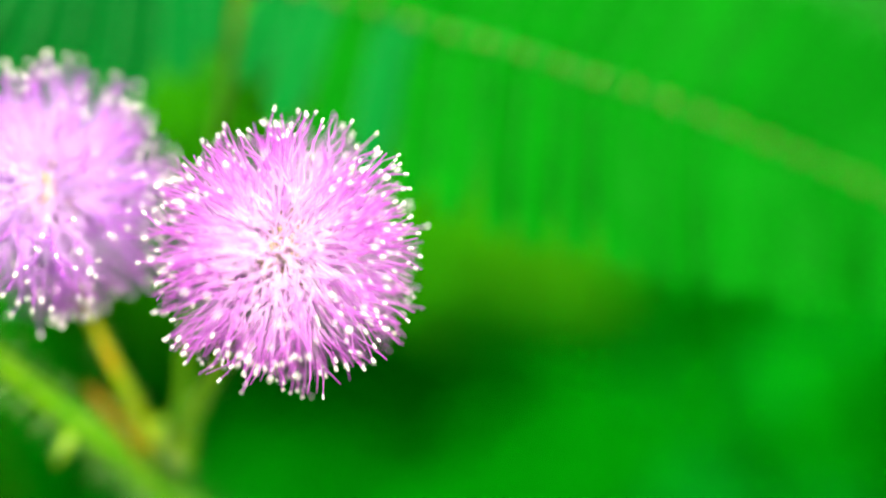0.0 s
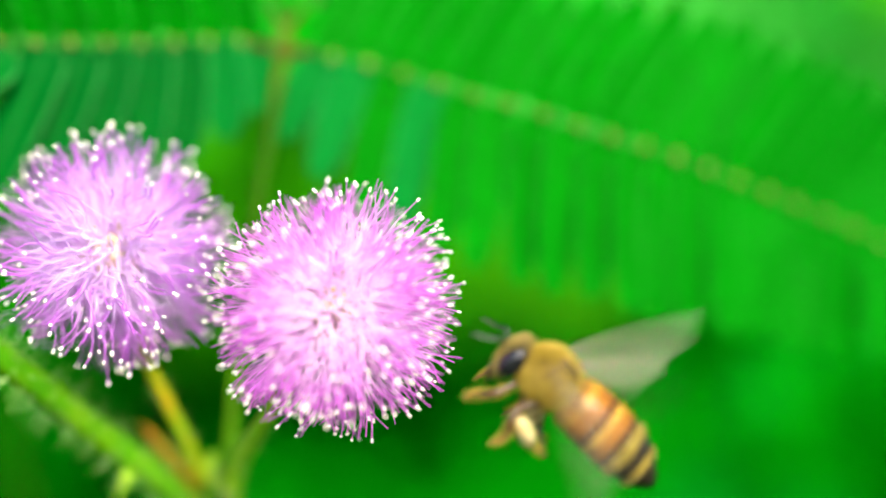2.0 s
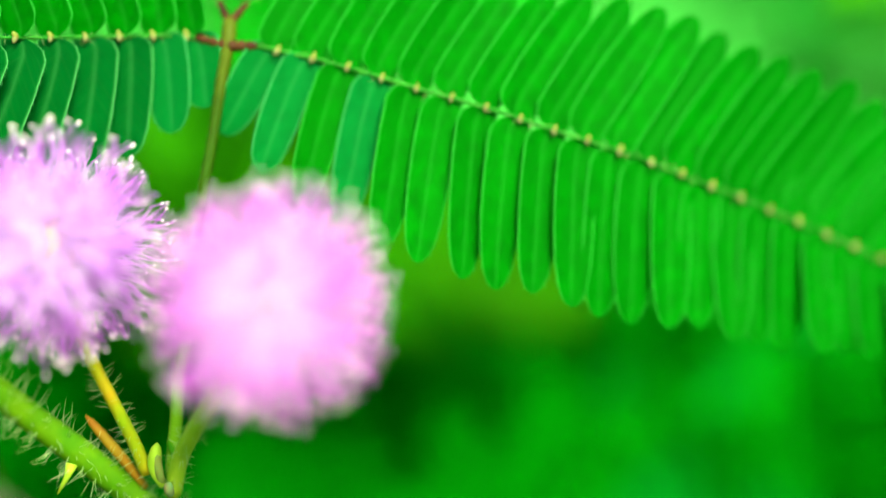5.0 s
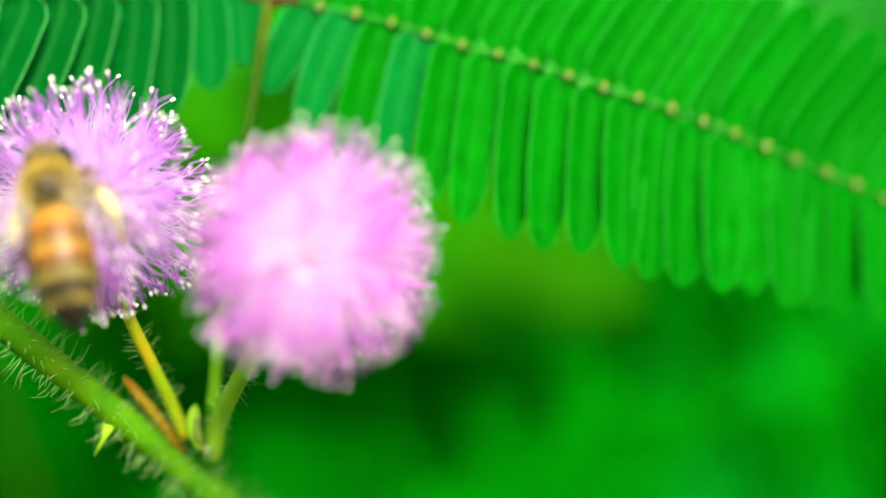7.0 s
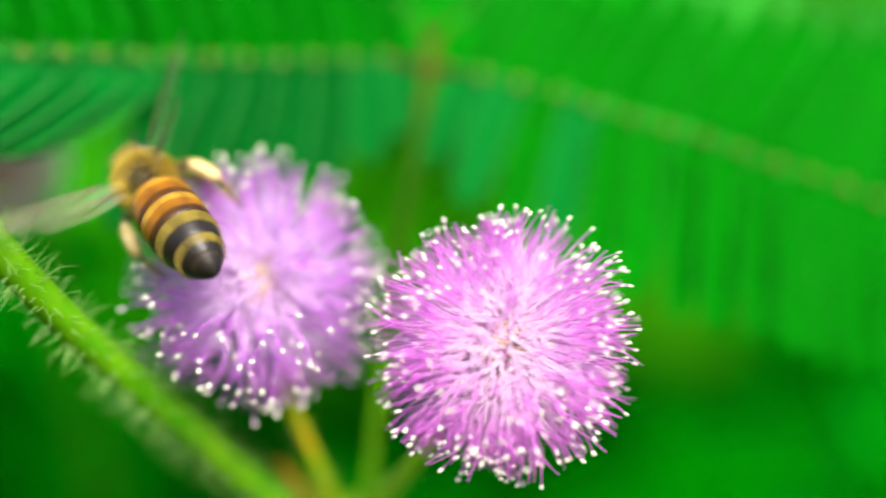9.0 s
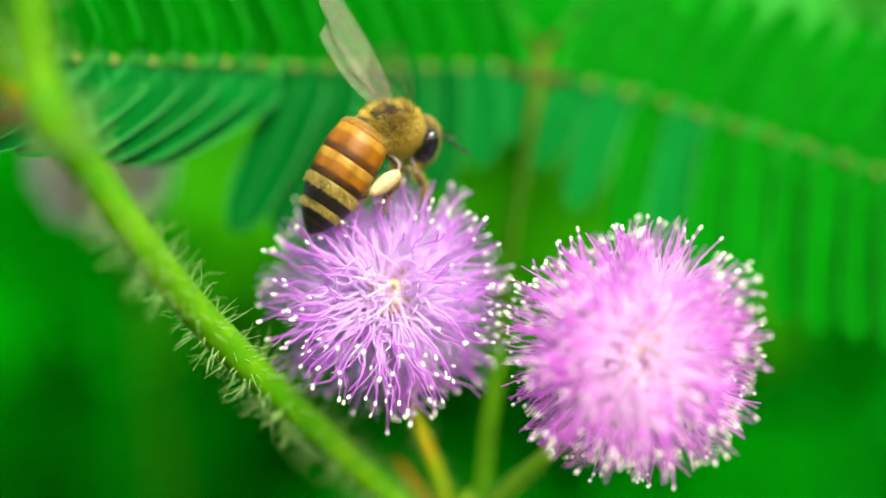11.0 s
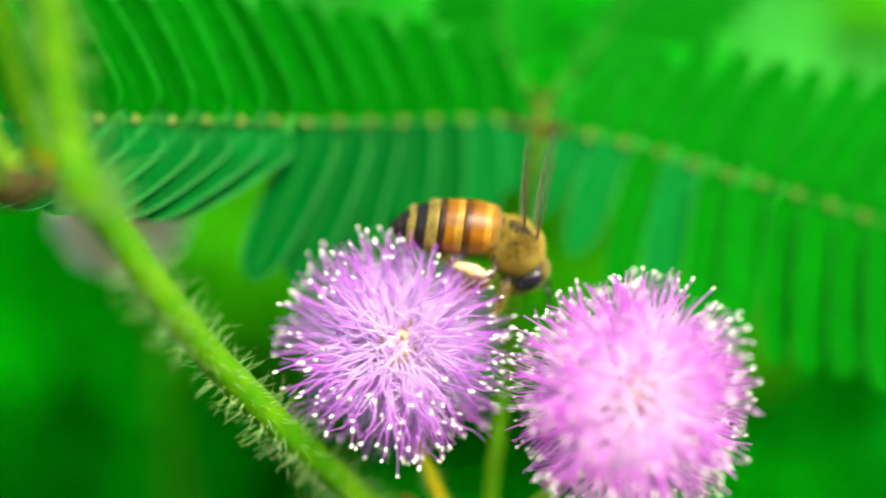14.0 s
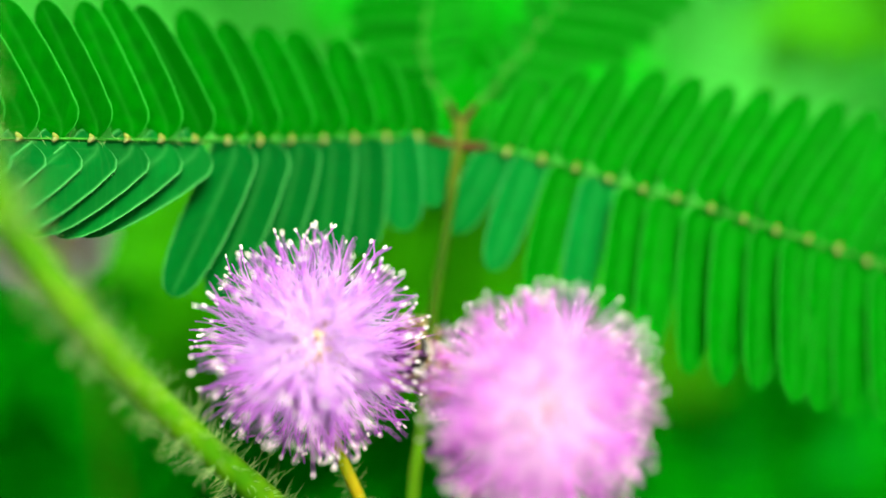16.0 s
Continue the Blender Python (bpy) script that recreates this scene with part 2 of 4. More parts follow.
def wing_material():
    m, n, l, b = material("clear amber wing")
    v = n.new("ShaderNodeTexVoronoi")
    v.feature = "DISTANCE_TO_EDGE"
    v.inputs["Scale"].default_value = 650
    c = n.new("ShaderNodeTexCoord")
    l.new(c.outputs["Object"], v.inputs["Vector"])
    r = ramp(n, [(0.0, (1, 1, 1)), (0.07, (0, 0, 0))])
    l.new(v.outputs["Distance"], r.inputs[0])
    l.new(mixed(n, l, (0.62, 0.56, 0.40), (0.10, 0.06, 0.02), r.outputs[0]), b.inputs["Base Color"])
    b.inputs["Roughness"].default_value = 0.25
    alpha = n.new("ShaderNodeMath")
    alpha.operation = "MULTIPLY_ADD"
    alpha.inputs[1].default_value, alpha.inputs[2].default_value = 0.2, 0.06
    l.new(r.outputs[0], alpha.inputs[0])
    l.new(alpha.outputs[0], b.inputs["Alpha"])
    return m


WING = wing_material()

# ---- building ----


class Form:
    """Gathers vertices (millimetres), faces and two values a vertex: across and along."""

    def __init__(self):
        self.v, self.f, self.across, self.along = [], [], [], []

    def add(self, verts, faces, across=None, along=None):
        k = len(self.v)
        self.v += [tuple(p) for p in verts]
        self.f += [tuple(i + k for i in f) for f in faces]
        self.across += across or [0.0] * len(verts)
        self.along += along or [0.0] * len(verts)

    def mesh(self, name, mat, smooth=True):
        me = bpy.data.meshes.new(name)
        me.from_pydata([(x * MM, y * MM, z * MM) for x, y, z in self.v], [], self.f)
        for key, values in (("across", self.across), ("along", self.along)):
            me.attributes.new(key, "FLOAT", "POINT").data.foreach_set("value", values)
        me.polygons.foreach_set("use_smooth", [smooth] * len(me.polygons))
        me.materials.append(mat)
        me.update()
        return me


def part(name, form, mat, parent, label="", m=None):
    """One mesh object under a thing or under a part."""
    ob = new(name, form.mesh(name, mat) if isinstance(form, Form) else form)
    ob.parent = parent
    if m is not None:
        ob.matrix_basis = m
    return tagged(ob, label)


def thing(name, place, label, category, group="", kind=""):
    ob = new(name)
    ob.location, ob.empty_display_size = place, 0.003
    return tagged(ob, label, category, group, kind)


def smooth_line(points, n):
    """A Catmull-Rom line through the points, in n steps of equal length."""
    p = [Vector(q) for q in points]
    p = [2 * p[0] - p[1], *p, 2 * p[-1] - p[-2]]
    fine = []
    for i in range(len(p) - 3):
        a, b, c, d = p[i:i + 4]
        for k in range(24):
            t = k / 24
            fine.append(0.5 * ((2 * b) + (c - a) * t + (2 * a - 5 * b + 4 * c - d) * t * t + (3 * b - 3 * c + d - a) * t ** 3))
    fine.append(p[-2])
    run = [0.0]
    for a, b in zip(fine, fine[1:]):
        run.append(run[-1] + (b - a).length)
    out, i = [], 0
    for k in range(n + 1):
        want = run[-1] * k / n
        while i < len(run) - 2 and run[i + 1] < want:
            i += 1
        out.append(fine[i].lerp(fine[i + 1], min(1.0, (want - run[i]) / max(1e-9, run[i + 1] - run[i]))))
    return out


def tube(form, line, radius, sides=8, caps=True):
    """A round tube along a line; radius is a number or a function of 0..1."""
    line = [Vector(p) for p in line]
    n = len(line)
    verts, faces, along = [], [], []
    side = None
    for i, p in enumerate(line):
        d = (line[min(i + 1, n - 1)] - line[max(i - 1, 0)]).normalized()
        side = (side - d * side.dot(d)).normalized() if side else d.orthogonal().normalized()
        other = d.cross(side)
        u = i / (n - 1)
        r = radius(u) if callable(radius) else radius
        for k in range(sides):
            a = 2 * math.pi * k / sides
            verts.append(p + side * (r * math.cos(a)) + other * (r * math.sin(a)))
            along.append(u)
    for i in range(n - 1):
        for k in range(sides):
            j = (k + 1) % sides
            faces.append((i * sides + k, i * sides + j, (i + 1) * sides + j, (i + 1) * sides + k))
    if caps:
        faces.append(tuple(reversed(range(sides))))
        faces.append(tuple((n - 1) * sides + k for k in range(sides)))
    form.add(verts, faces, None, along)


def ball(form, centre, radii, rings=8, sides=10, turn=None, along=None):
    """An ellipsoid, long axis free; turn is a 3x3 matrix."""
    verts, faces, al = [], [], []
    c = Vector(centre)
    for i in range(rings + 1):
        th = math.pi * i / rings
        for k in range(sides):
            ph = 2 * math.pi * k / sides
            p = Vector((math.cos(th) * radii[0], math.sin(th) * math.cos(ph) * radii[1], math.sin(th) * math.sin(ph) * radii[2]))
            verts.append(c + (turn @ p if turn else p))
            al.append(i / rings if along is None else along)
    for i in range(rings):
        for k in range(sides):
            j = (k + 1) % sides
            faces.append((i * sides + k, i * sides + j, (i + 1) * sides + j, (i + 1) * sides + k))
    form.add(verts, faces, None, al)


def frame_of(d, hint):
    """Axes with Y along d and Z as near hint as can be."""
    y = Vector(d).normalized()
    z = (Vector(hint) - y * Vector(hint).dot(y)).normalized()
    x = y.cross(z)
    return Matrix((x, y, z)).transposed()


# ---- ground ----

form = Form()
n = 40
verts = []
for i in range(n + 1):
    for j in range(n + 1):
        x, y = (i / n - 0.5), (j / n - 0.5)
        x, y = math.copysign(abs(2 * x) ** 3, x) * 40000, math.copysign(abs(2 * y) ** 3, y) * 40000
        h = 14 * noise.noise((x * 0.006, y * 0.006, 3)) if max(abs(x), abs(y)) < 3000 else 0
        verts.append((x, y, h))
form.add(verts, [(i * (n + 1) + j, (i + 1) * (n + 1) + j, (i + 1) * (n + 1) + j + 1, i * (n + 1) + j + 1) for i in range(n) for j in range(n)])
ground = tagged(new("ground", form.mesh("ground", SOIL)), "mossy soil, its colour darkened to stand for shade under the plants", "ground", "", "structure")

# ---- leaflets ----


def leaflet_form(skew, fold, bend, side):
    """An oblong blade of length 1 and width 1 in millimetres, with a real thickness in z; its base bulges to the given side."""
    skew *= side
    f = Form()
    rows = [(0.0, 0.18), (0.012, 0.35), (0.04, 0.44), (0.10, 0.485), (0.32, 0.5), (0.56, 0.495), (0.76, 0.445), (0.88, 0.36), (0.95, 0.25), (0.985, 0.14), (1.0, 0.03)]
    cols = (-1, -0.9, -0.5, -0.18, 0.0, 0.18, 0.5, 0.9, 1)
    c = len(cols)
    verts, faces, ac, al = [], [], [], []
    for top in (1, 0):
        for u, w in rows:
            for s in cols:
                x = s * w + skew * (u - u * u) + side * 0.26 * (1 - math.exp(-u / 0.05)) * (1 - 0.5 * u)
                z = fold * (abs(s) - 0.4) * w + bend * u * u + (0.06 if top else -0.06) * (1 - 0.7 * abs(s))
                verts.append((x, u, z))
                ac.append(s)
                al.append(u)
    r = len(rows)
    for top in (0, 1):
        o = top * r * c
        for i in range(r - 1):
            for k in range(c - 1):
                q = (o + i * c + k, o + i * c + k + 1, o + (i + 1) * c + k + 1, o + (i + 1) * c + k)
                faces.append(q if not top else q[::-1])
    for i in range(r - 1):
        for k in (0, c - 1):
            q = (i * c + k, (i + 1) * c + k, r * c + (i + 1) * c + k, r * c + i * c + k)
            faces.append(q if k == 0 else q[::-1])
    f.add(verts, faces, ac, al)
    # short stiff hairs along the margin
    rnd = random.Random(int(1000 * skew) + 7)
    for k in range(64):
        u = (k // 2 + rnd.random()) / 32
        s = -1 if k % 2 else 1
        i = max(j for j in range(r - 1) if rows[j][0] <= min(u, 0.999))
        (u0, w0), (u1, w1) = rows[i], rows[i + 1]
        w = w0 + (w1 - w0) * (u - u0) / (u1 - u0)
        x = s * w + skew * (u - u * u) + side * 0.26 * (1 - math.exp(-u / 0.05)) * (1 - 0.5 * u)
        z = fold * (abs(s) - 0.4) * w + bend * u * u
        l = rnd.uniform(0.025, 0.06)
        f.add([(x, u - 0.003, z), (x, u + 0.003, z), (x, u, z + 0.03), (x + s * l, u + 0.35 * l, z + rnd.uniform(-0.05, 0.05))],
              [(0, 1, 3), (1, 2, 3), (2, 0, 3)], [1.0] * 4, [u] * 4)
    return f


SHAPES = [(0.10, 0.35, -0.35), (-0.10, 0.5, 0.2), (0.18, 0.25, -0.7), (0.02, 0.4, -0.1), (-0.04, 0.3, -0.9), (0.14, 0.55, -0.2)]
BLADES = {}


def blade(kind, mat, side):
    key = (kind, mat.name, side)
    if key not in BLADES:
        BLADES[key] = leaflet_form(*SHAPES[kind], side).mesh("leaflet", mat)
    return BLADES[key]


def joint_mesh(name, mat):
    """The short swollen foot of a leaflet, along +Y."""
    f = Form()
    tube(f, [(0, -0.12, 0), (0.02, 0.05, 0), (0.0, 0.2, 0.01), (-0.02, 0.36, 0), (0, 0.46, 0)], lambda u: 0.15 + 0.09 * math.sin(3.0 * u + 0.3) - 0.09 * u, 7)
    return f.mesh(name, mat)


JOINTS = [joint_mesh("leaflet_joint", BEAD), joint_mesh("leaflet_joint", BEAD_PALE)]


def set_leaflet(parent, mat, base, tip, width, hint, rnd, side, kind=None):
    d = Vector(tip) - Vector(base)
    turn = frame_of(d, hint).to_4x4()
    m = Matrix.Translation(Vector(base) * MM) @ turn @ Matrix.Diagonal((width, d.length, 1.0, 1))
    pick = rnd.randrange(len(SHAPES))
    return part("leaflet", blade(pick if kind is None else kind, mat, side), None, parent, "", m)


def pinna(leaf, line, n, first, upper, lower, mats, hints, seed, rachis_mat=RACHIS, width=2.75, r0=0.15, beads=True, sea=0.0, bulge=1, lower_width=1.0, lower_kind=None):
    """One feather of a leaf. line: the rachis; upper and lower: functions of 0..1 that give a leaflet's reach from its joint."""
    rnd = random.Random(seed)
    pts = smooth_line(line, 60)
    f = Form()
    tube(f, pts, lambda u: r0 * (1 - 0.55 * u), 7)
    rachis = part("rachis", f, rachis_mat, leaf)
    for k in range(n):
        u = first + (1 - first) * k / (n - 1)
        i = u * 60
        p = pts[min(int(i), 59)].lerp(pts[min(int(i) + 1, 60)], i - int(i))
        for which, reach, mat, hint in (("upper", upper, mats[0], hints[0]), ("lower", lower, LEAF_SEA if u < sea or u < 1.6 * sea and k % 2 else mats[1], hints[1])):
            v = reach(u)
            if v is None:
                continue
            loose = 0.3 if which == "lower" and lower_kind is not None else 1.0
            v = Vector(v) * rnd.uniform(0.97, 1.03) + loose * Vector((rnd.uniform(-0.35, 0.35), rnd.uniform(-0.3, 0.3), rnd.uniform(-0.25, 0.25)))
            off = v.normalized() * -0.12 + Vector((0, 0.22 if which == "upper" else 0.3, 0))
            h = Vector(hint) + loose * Vector((rnd.uniform(-0.12, 0.12), 0, rnd.uniform(-0.12, 0.12)))
            set_leaflet(rachis, mat, p + off, p + off + v, width * (lower_width if which == "lower" else 1.0) * (1 + 0.24 * u) * rnd.uniform(0.95, 1.05) * min(1.0, 0.74 + 0.035 * v.length), h, rnd, bulge if which == "upper" else -bulge, None if which == "upper" else lower_kind)
            if beads:
                turn = frame_of(v.normalized() + Vector((0, -0.35, 0)), (0, -1, 0.1)).to_4x4()
                size = rnd.uniform(0.75, 1.05)
                part("leaflet_joint", JOINTS[which == "lower"], None, rachis, "", Matrix.Translation((p + Vector((0, -0.14, 0))) * MM) @ turn @ Matrix.Diagonal((size, size, size, 1)))
    f = Form()
    for k in range(150):
        u = rnd.random()
        p = pts[int(u * 59)]
        d = Vector((rnd.gauss(0, 1), rnd.gauss(0, 1), rnd.gauss(0, 1))).normalized()
        tube(f, [p, p + d * rnd.uniform(0.35, 0.8)], lambda q: 0.022 * (1 - 0.8 * q), 3, False)
    tagged(part("bristles", f, BRISTLE, rachis), kind="stuff")
    return rachis


# ---- the leaf behind the flowers ----


def lerp_at(table, u):
    for (a, p), (b, q) in zip(table, table[1:]):
        if u <= b:
            t = max(0.0, (u - a) / (b - a))
            return Vector(p).lerp(Vector(q), t)
    return Vector(table[-1][1])


leaf = thing("mimosa_leaf", at(0, 0, 0), "green feathery sensitive-plant leaf with paired oblong leaflets", "leaf")
f = Form()
petiole_line = smooth_line([(-16.7, 77.1, -12.8), (-16.6, 77.0, -11.6), (-16.2, 77.0, -6.3), (-15.9, 77.2, -4.3), (-14.8, 78.0, 5.8), (-14.1, 78.3, 9.9), (-13.5, 78.7, 14.1), (-13.0, 79.0, 17.2), (-12.9, 79.4, 19.0)], 60)
tube(f, petiole_line, lambda u: 0.46 - 0.08 * min(1, 2.2 * u) + 0.17 * math.exp(-((u - 0.96) / 0.05) ** 2) + 0.02 * math.sin(31 * u), 10)
part("petiole", f, PETIOLE, leaf, "slender green leaf stalk")
for a, b in (((-12.9, 78.9, 17.1), (-10.9, 78.8, 17.1)), ((-13.0, 78.9, 17.1), (-15.2, 79.3, 17.8)), ((-12.8, 79.4, 18.9), (-11.7, 80.0, 20.4)), ((-13.0, 79.4, 18.9), (-13.8, 80.1, 20.6))):
    f = Form()
    tube(f, smooth_line([a, tuple((x + y) / 2 for x, y in zip(a, b)), b], 14), lambda u: (0.44 if a[2] < 18 else 0.34) - 0.16 * u + 0.05 * math.sin(19 * u + a[0]), 9)
    part("pulvinus", f, KNUCKLE, leaf, "dark brown swollen joint")

pinna(leaf, [(-10.9, 78.8, 17.1), (-9.6, 78.8, 16.8), (-5.5, 78.6, 15.8), (0.4, 78.5, 14.0), (5.3, 78.4, 12.6), (10.4, 78.6, 10.9), (15.3, 79.6, 9.5), (20.2, 80.8, 7.7), (25.2, 82.2, 5.9), (30.2, 83.4, 3.9), (36.0, 84.8, 1.5), (42.0, 86.4, -1.3)], 23, 0.026,
      lambda u: lerp_at([(0, (2.2, 0.6, 5.0)), (0.12, (4.2, 0.8, 7.6)), (0.4, (6.0, 1.2, 9.4)), (0.7, (7.4, 1.6, 9.2)), (1, (8.0, 2.0, 6.5))], u),
      lambda u: lerp_at([(0, (-2.8, -0.6, -4.4)), (0.045, (-3.8, -0.7, -7.0)), (0.1, (-3.2, -0.8, -9.8)), (0.18, (-2.2, -0.9, -11.4)), (0.3, (-1.5, -1.0, -12.3)), (0.5, (-1.0, -1.0, -11.9)), (0.75, (0.1, -0.6, -9.4)), (1, (1.6, 0.0, -6.6))], u),
      (LEAF, LEAF), ((0.34, -1, 0.1), (0.36, -1, 0.22)), 11, sea=0.1, bulge=-1, width=2.84)
pinna(leaf, [(-15.2, 79.2, 17.8), (-16.5, 79.1, 17.9), (-20.4, 78.8, 17.8), (-24.9, 77.4, 17.5), (-27.9, 76.2, 17.3), (-30.6, 75.0, 17.2), (-34.6, 73.2, 17.0), (-38.7, 71.9, 16.9), (-43.2, 70.8, 16.8), (-48.8, 69.8, 16.7)], 16, 0.02,
      lambda u: lerp_at([(0, (-0.7, 0.6, 4.4)), (0.1, (-1.9, 0.8, 6.6)), (0.22, (-2.8, 0.9, 8.0)), (0.35, (-3.6, 1.0, 9.0)), (0.55, (-4.6, 1.2, 10.0)), (1, (-5.0, 1.5, 9.0))], u),
      lambda u: lerp_at([(0, (1.0, -0.5, -4.6)), (0.1, (0.8, -0.7, -7.6)), (0.2, (-0.5, -0.8, -10.0)), (0.3, (-3.0, -0.8, -11.2)), (0.42, (-4.6, -0.8, -11.0)), (0.45, (-8.2, -3.0, -6.0)), (0.55, (-6.6, -3.6, -6.2)), (0.7, (-5.0, -4.6, -6.0)), (1, (-4.0, -5, -5))], u),
      (LEAF, LEAF_DEEP), ((-0.38, -1, -0.1), (-0.24, -1, -0.02)), 12, sea=0.13, width=3.0, lower_width=1.12, lower_kind=3)
pinna(leaf, [(-13.7, 80.0, 20.5), (-14.5, 80.4, 21.5), (-15.2, 81.0, 22.9), (-15.5, 82.0, 25.9), (-15.1, 83.0, 28.8), (-14.7, 84.0, 32.6), (-14.2, 85.0, 37.0), (-13.6, 86.0, 42.0)], 12, 0.08,
      lambda u: lerp_at([(0, (-2.6, 0.4, 0.6)), (0.2, (-5.4, 0.5, 0.1)), (0.4, (-6.4, 0.6, 0.9)), (1, (-7.0, 1.0, 3.0))], u),
      lambda u: lerp_at([(0, (1.8, 0.5, 0.9)), (0.2, (3.6, 0.6, 1.5)), (1, (5.0, 1.0, 4.0))], u), (LEAF, LEAF), ((0.0, -1, 0.0), (-0.3, -1, 0.0)), 13, width=2.2, r0=0.13, beads=False)
pinna(leaf, [(-11.8, 80.0, 20.3), (-10.6, 80.5, 21.5), (-8.5, 81.5, 24.0), (-6.6, 82.5, 26.6), (-4.9, 83.3, 28.7), (-2.8, 84.3, 31.4), (1.5, 86.0, 36.5), (5.0, 87.5, 41.0)], 13, 0.06,
      lambda u: lerp_at([(0, (-0.6, 0.5, 1.6)), (0.2, (-0.9, 0.6, 2.4)), (1, (-2.0, 1.0, 6.0))], u),
      lambda u: lerp_at([(0, (4.2, 0.5, 0.0)), (0.12, (7.0, 0.6, -0.6)), (0.25, (8.8, 0.7, -0.4)), (0.4, (10.2, 0.9, -0.7)), (1, (11.5, 1.2, 1.5))], u), (LEAF, LEAF), ((0.2, -1, 0.0), (0.0, -1, 0.0)), 14, width=2.2, r0=0.13, beads=False)

# ---- the hairy stem ----

stem = thing("mimosa_plant", at(0, 0, 0), "bright green bristly sensitive-plant branch with thorns and buds", "plant")
STEM_LINE = [(-9.5, 83.0, -25.5), (-13.6, 81.0, -20.4), (-16.8, 79.3, -17.0), (-18.9, 78.0, -14.9), (-21.6, 76.1, -11.9), (-24.3, 74.0, -9.0), (-27.0, 71.6, -6.0), (-29.6, 68.9, -3.0), (-32.0, 66.3, 0.0), (-34.1, 63.6, 3.0), (-35.9, 61.3, 6.0), (-37.6, 59.6, 9.0), (-39.4, 58.0, 12.0), (-40.0, 56.9, 16.0), (-40.2, 56.2, 19.0), (-40.5, 55.2, 23.0), (-41.2, 53.5, 32.0)]
pts = smooth_line(STEM_LINE, 150)
f = Form()
fork, node = [min(range(151), key=lambda i: (pts[i] - Vector(p)).length) / 150 for p in ((-17.4, 78.9, -16.4), (-39.4, 58.0, 12.0))]
tube(f, pts, lambda u: 0.96 + 0.06 * max(0.0, min(1.0, (u - 0.6) / 0.2)) + 0.04 * math.sin(40 * u) * math.sin(17 * u) + 0.28 * math.exp(-((u - node) / 0.022) ** 2) + 0.2 * math.exp(-((u - fork) / 0.02) ** 2), 14)
part("stem", f, STEM, stem, "light green shoot with faint ridges")
rnd = random.Random(5)
f = Form()
for k in range(1350):
    u = rnd.random()
    i = int(u * 149)
    p, d = pts[i].lerp(pts[i + 1], rnd.random()), (pts[i + 1] - pts[i]).normalized()
    out = d.cross(Vector((rnd.gauss(0, 1), rnd.gauss(0, 1), rnd.gauss(0, 1)))).normalized()
    length = rnd.uniform(0.7, 2.1)
    a = p + out * 0.88
    b = a + (out + d * rnd.uniform(-0.3, 0.5)).normalized() * length * 0.5
    c = b + (out * 0.9 + d * rnd.uniform(-0.35, 0.6) + Vector((rnd.gauss(0, 0.14), rnd.gauss(0, 0.14), rnd.gauss(0, 0.14)))).normalized() * length * 0.5
    tube(f, [a, b, c], lambda q: 0.033 * (1 - 0.8 * q), 3, False)
for k in range(110):
    p = Vector((-39.1, 58.2, 11.6)) + Vector((rnd.gauss(0, 0.7), rnd.gauss(0, 0.6), rnd.gauss(0, 1.1)))
    d = Vector((rnd.uniform(-0.4, 1.3), rnd.uniform(-0.8, 0.6), rnd.gauss(0, 0.6))).normalized()
    tube(f, [p, p + d * rnd.uniform(1.4, 2.6)], lambda q: 0.03 * (1 - 0.8 * q), 3, False)
tagged(part("bristles", f, BRISTLE, stem, "fine pale green bristles"), kind="stuff")
for base, tip in (((-22.9, 74.6, -11.4), (-23.8, 74.4, -13.4)),):
    f = Form()
    b, t = Vector(base), Vector(tip)
    tube(f, [b, b.lerp(t, 0.4) + Vector((0.1, 0, 0)), t], lambda q: 0.42 * (1 - 0.92 * q), 7)
    part("thorn", f, STEM_PALE, stem, "short pale green thorn")
for line, r, mat, name, label in (
        ([(-18.6, 77.4, -13.6), (-20.2, 76.6, -11.2), (-22.4, 76.2, -8.4)], 0.5, BRACT, "bract", "narrow orange-brown bract"),
        ([(-17.1, 75.9, -13.2), (-17.6, 75.6, -11.8), (-17.4, 75.5, -10.2)], 0.66, STEM_PALE, "bud", "small pale green bud"),
        ([(-17.0, 76.0, -13.0), (-17.2, 75.4, -12.4), (-17.5, 75.4, -10.6)], 0.4, BEAD, "bract", "tan bract on the bud"),
        ([(-16.5, 75.6, -13.8), (-16.6, 75.3, -13.3), (-16.6, 75.2, -12.8)], 0.45, BEAD_PALE, "bud", "tiny cream bud"),
        ([(-16.6, 76.4, -12.6), (-16.3, 76.4, -11.6), (-16.9, 76.4, -10.2)], 0.3, LEAF_YOUNG, "bract", "green bract"),
        ([(-16.6, 76.0, -13.0), (-15.9, 75.6, -11.4), (-15.2, 75.0, -10.2)], 0.3, STEM_PALE, "bract", "pale green bract")):
    f = Form()
    tube(f, smooth_line(line, 10), lambda q, r=r: r * (0.35 + 1.2 * q) * (1 - q) ** 0.55 + 0.05, 8)
    part(name, f, mat, stem, label)
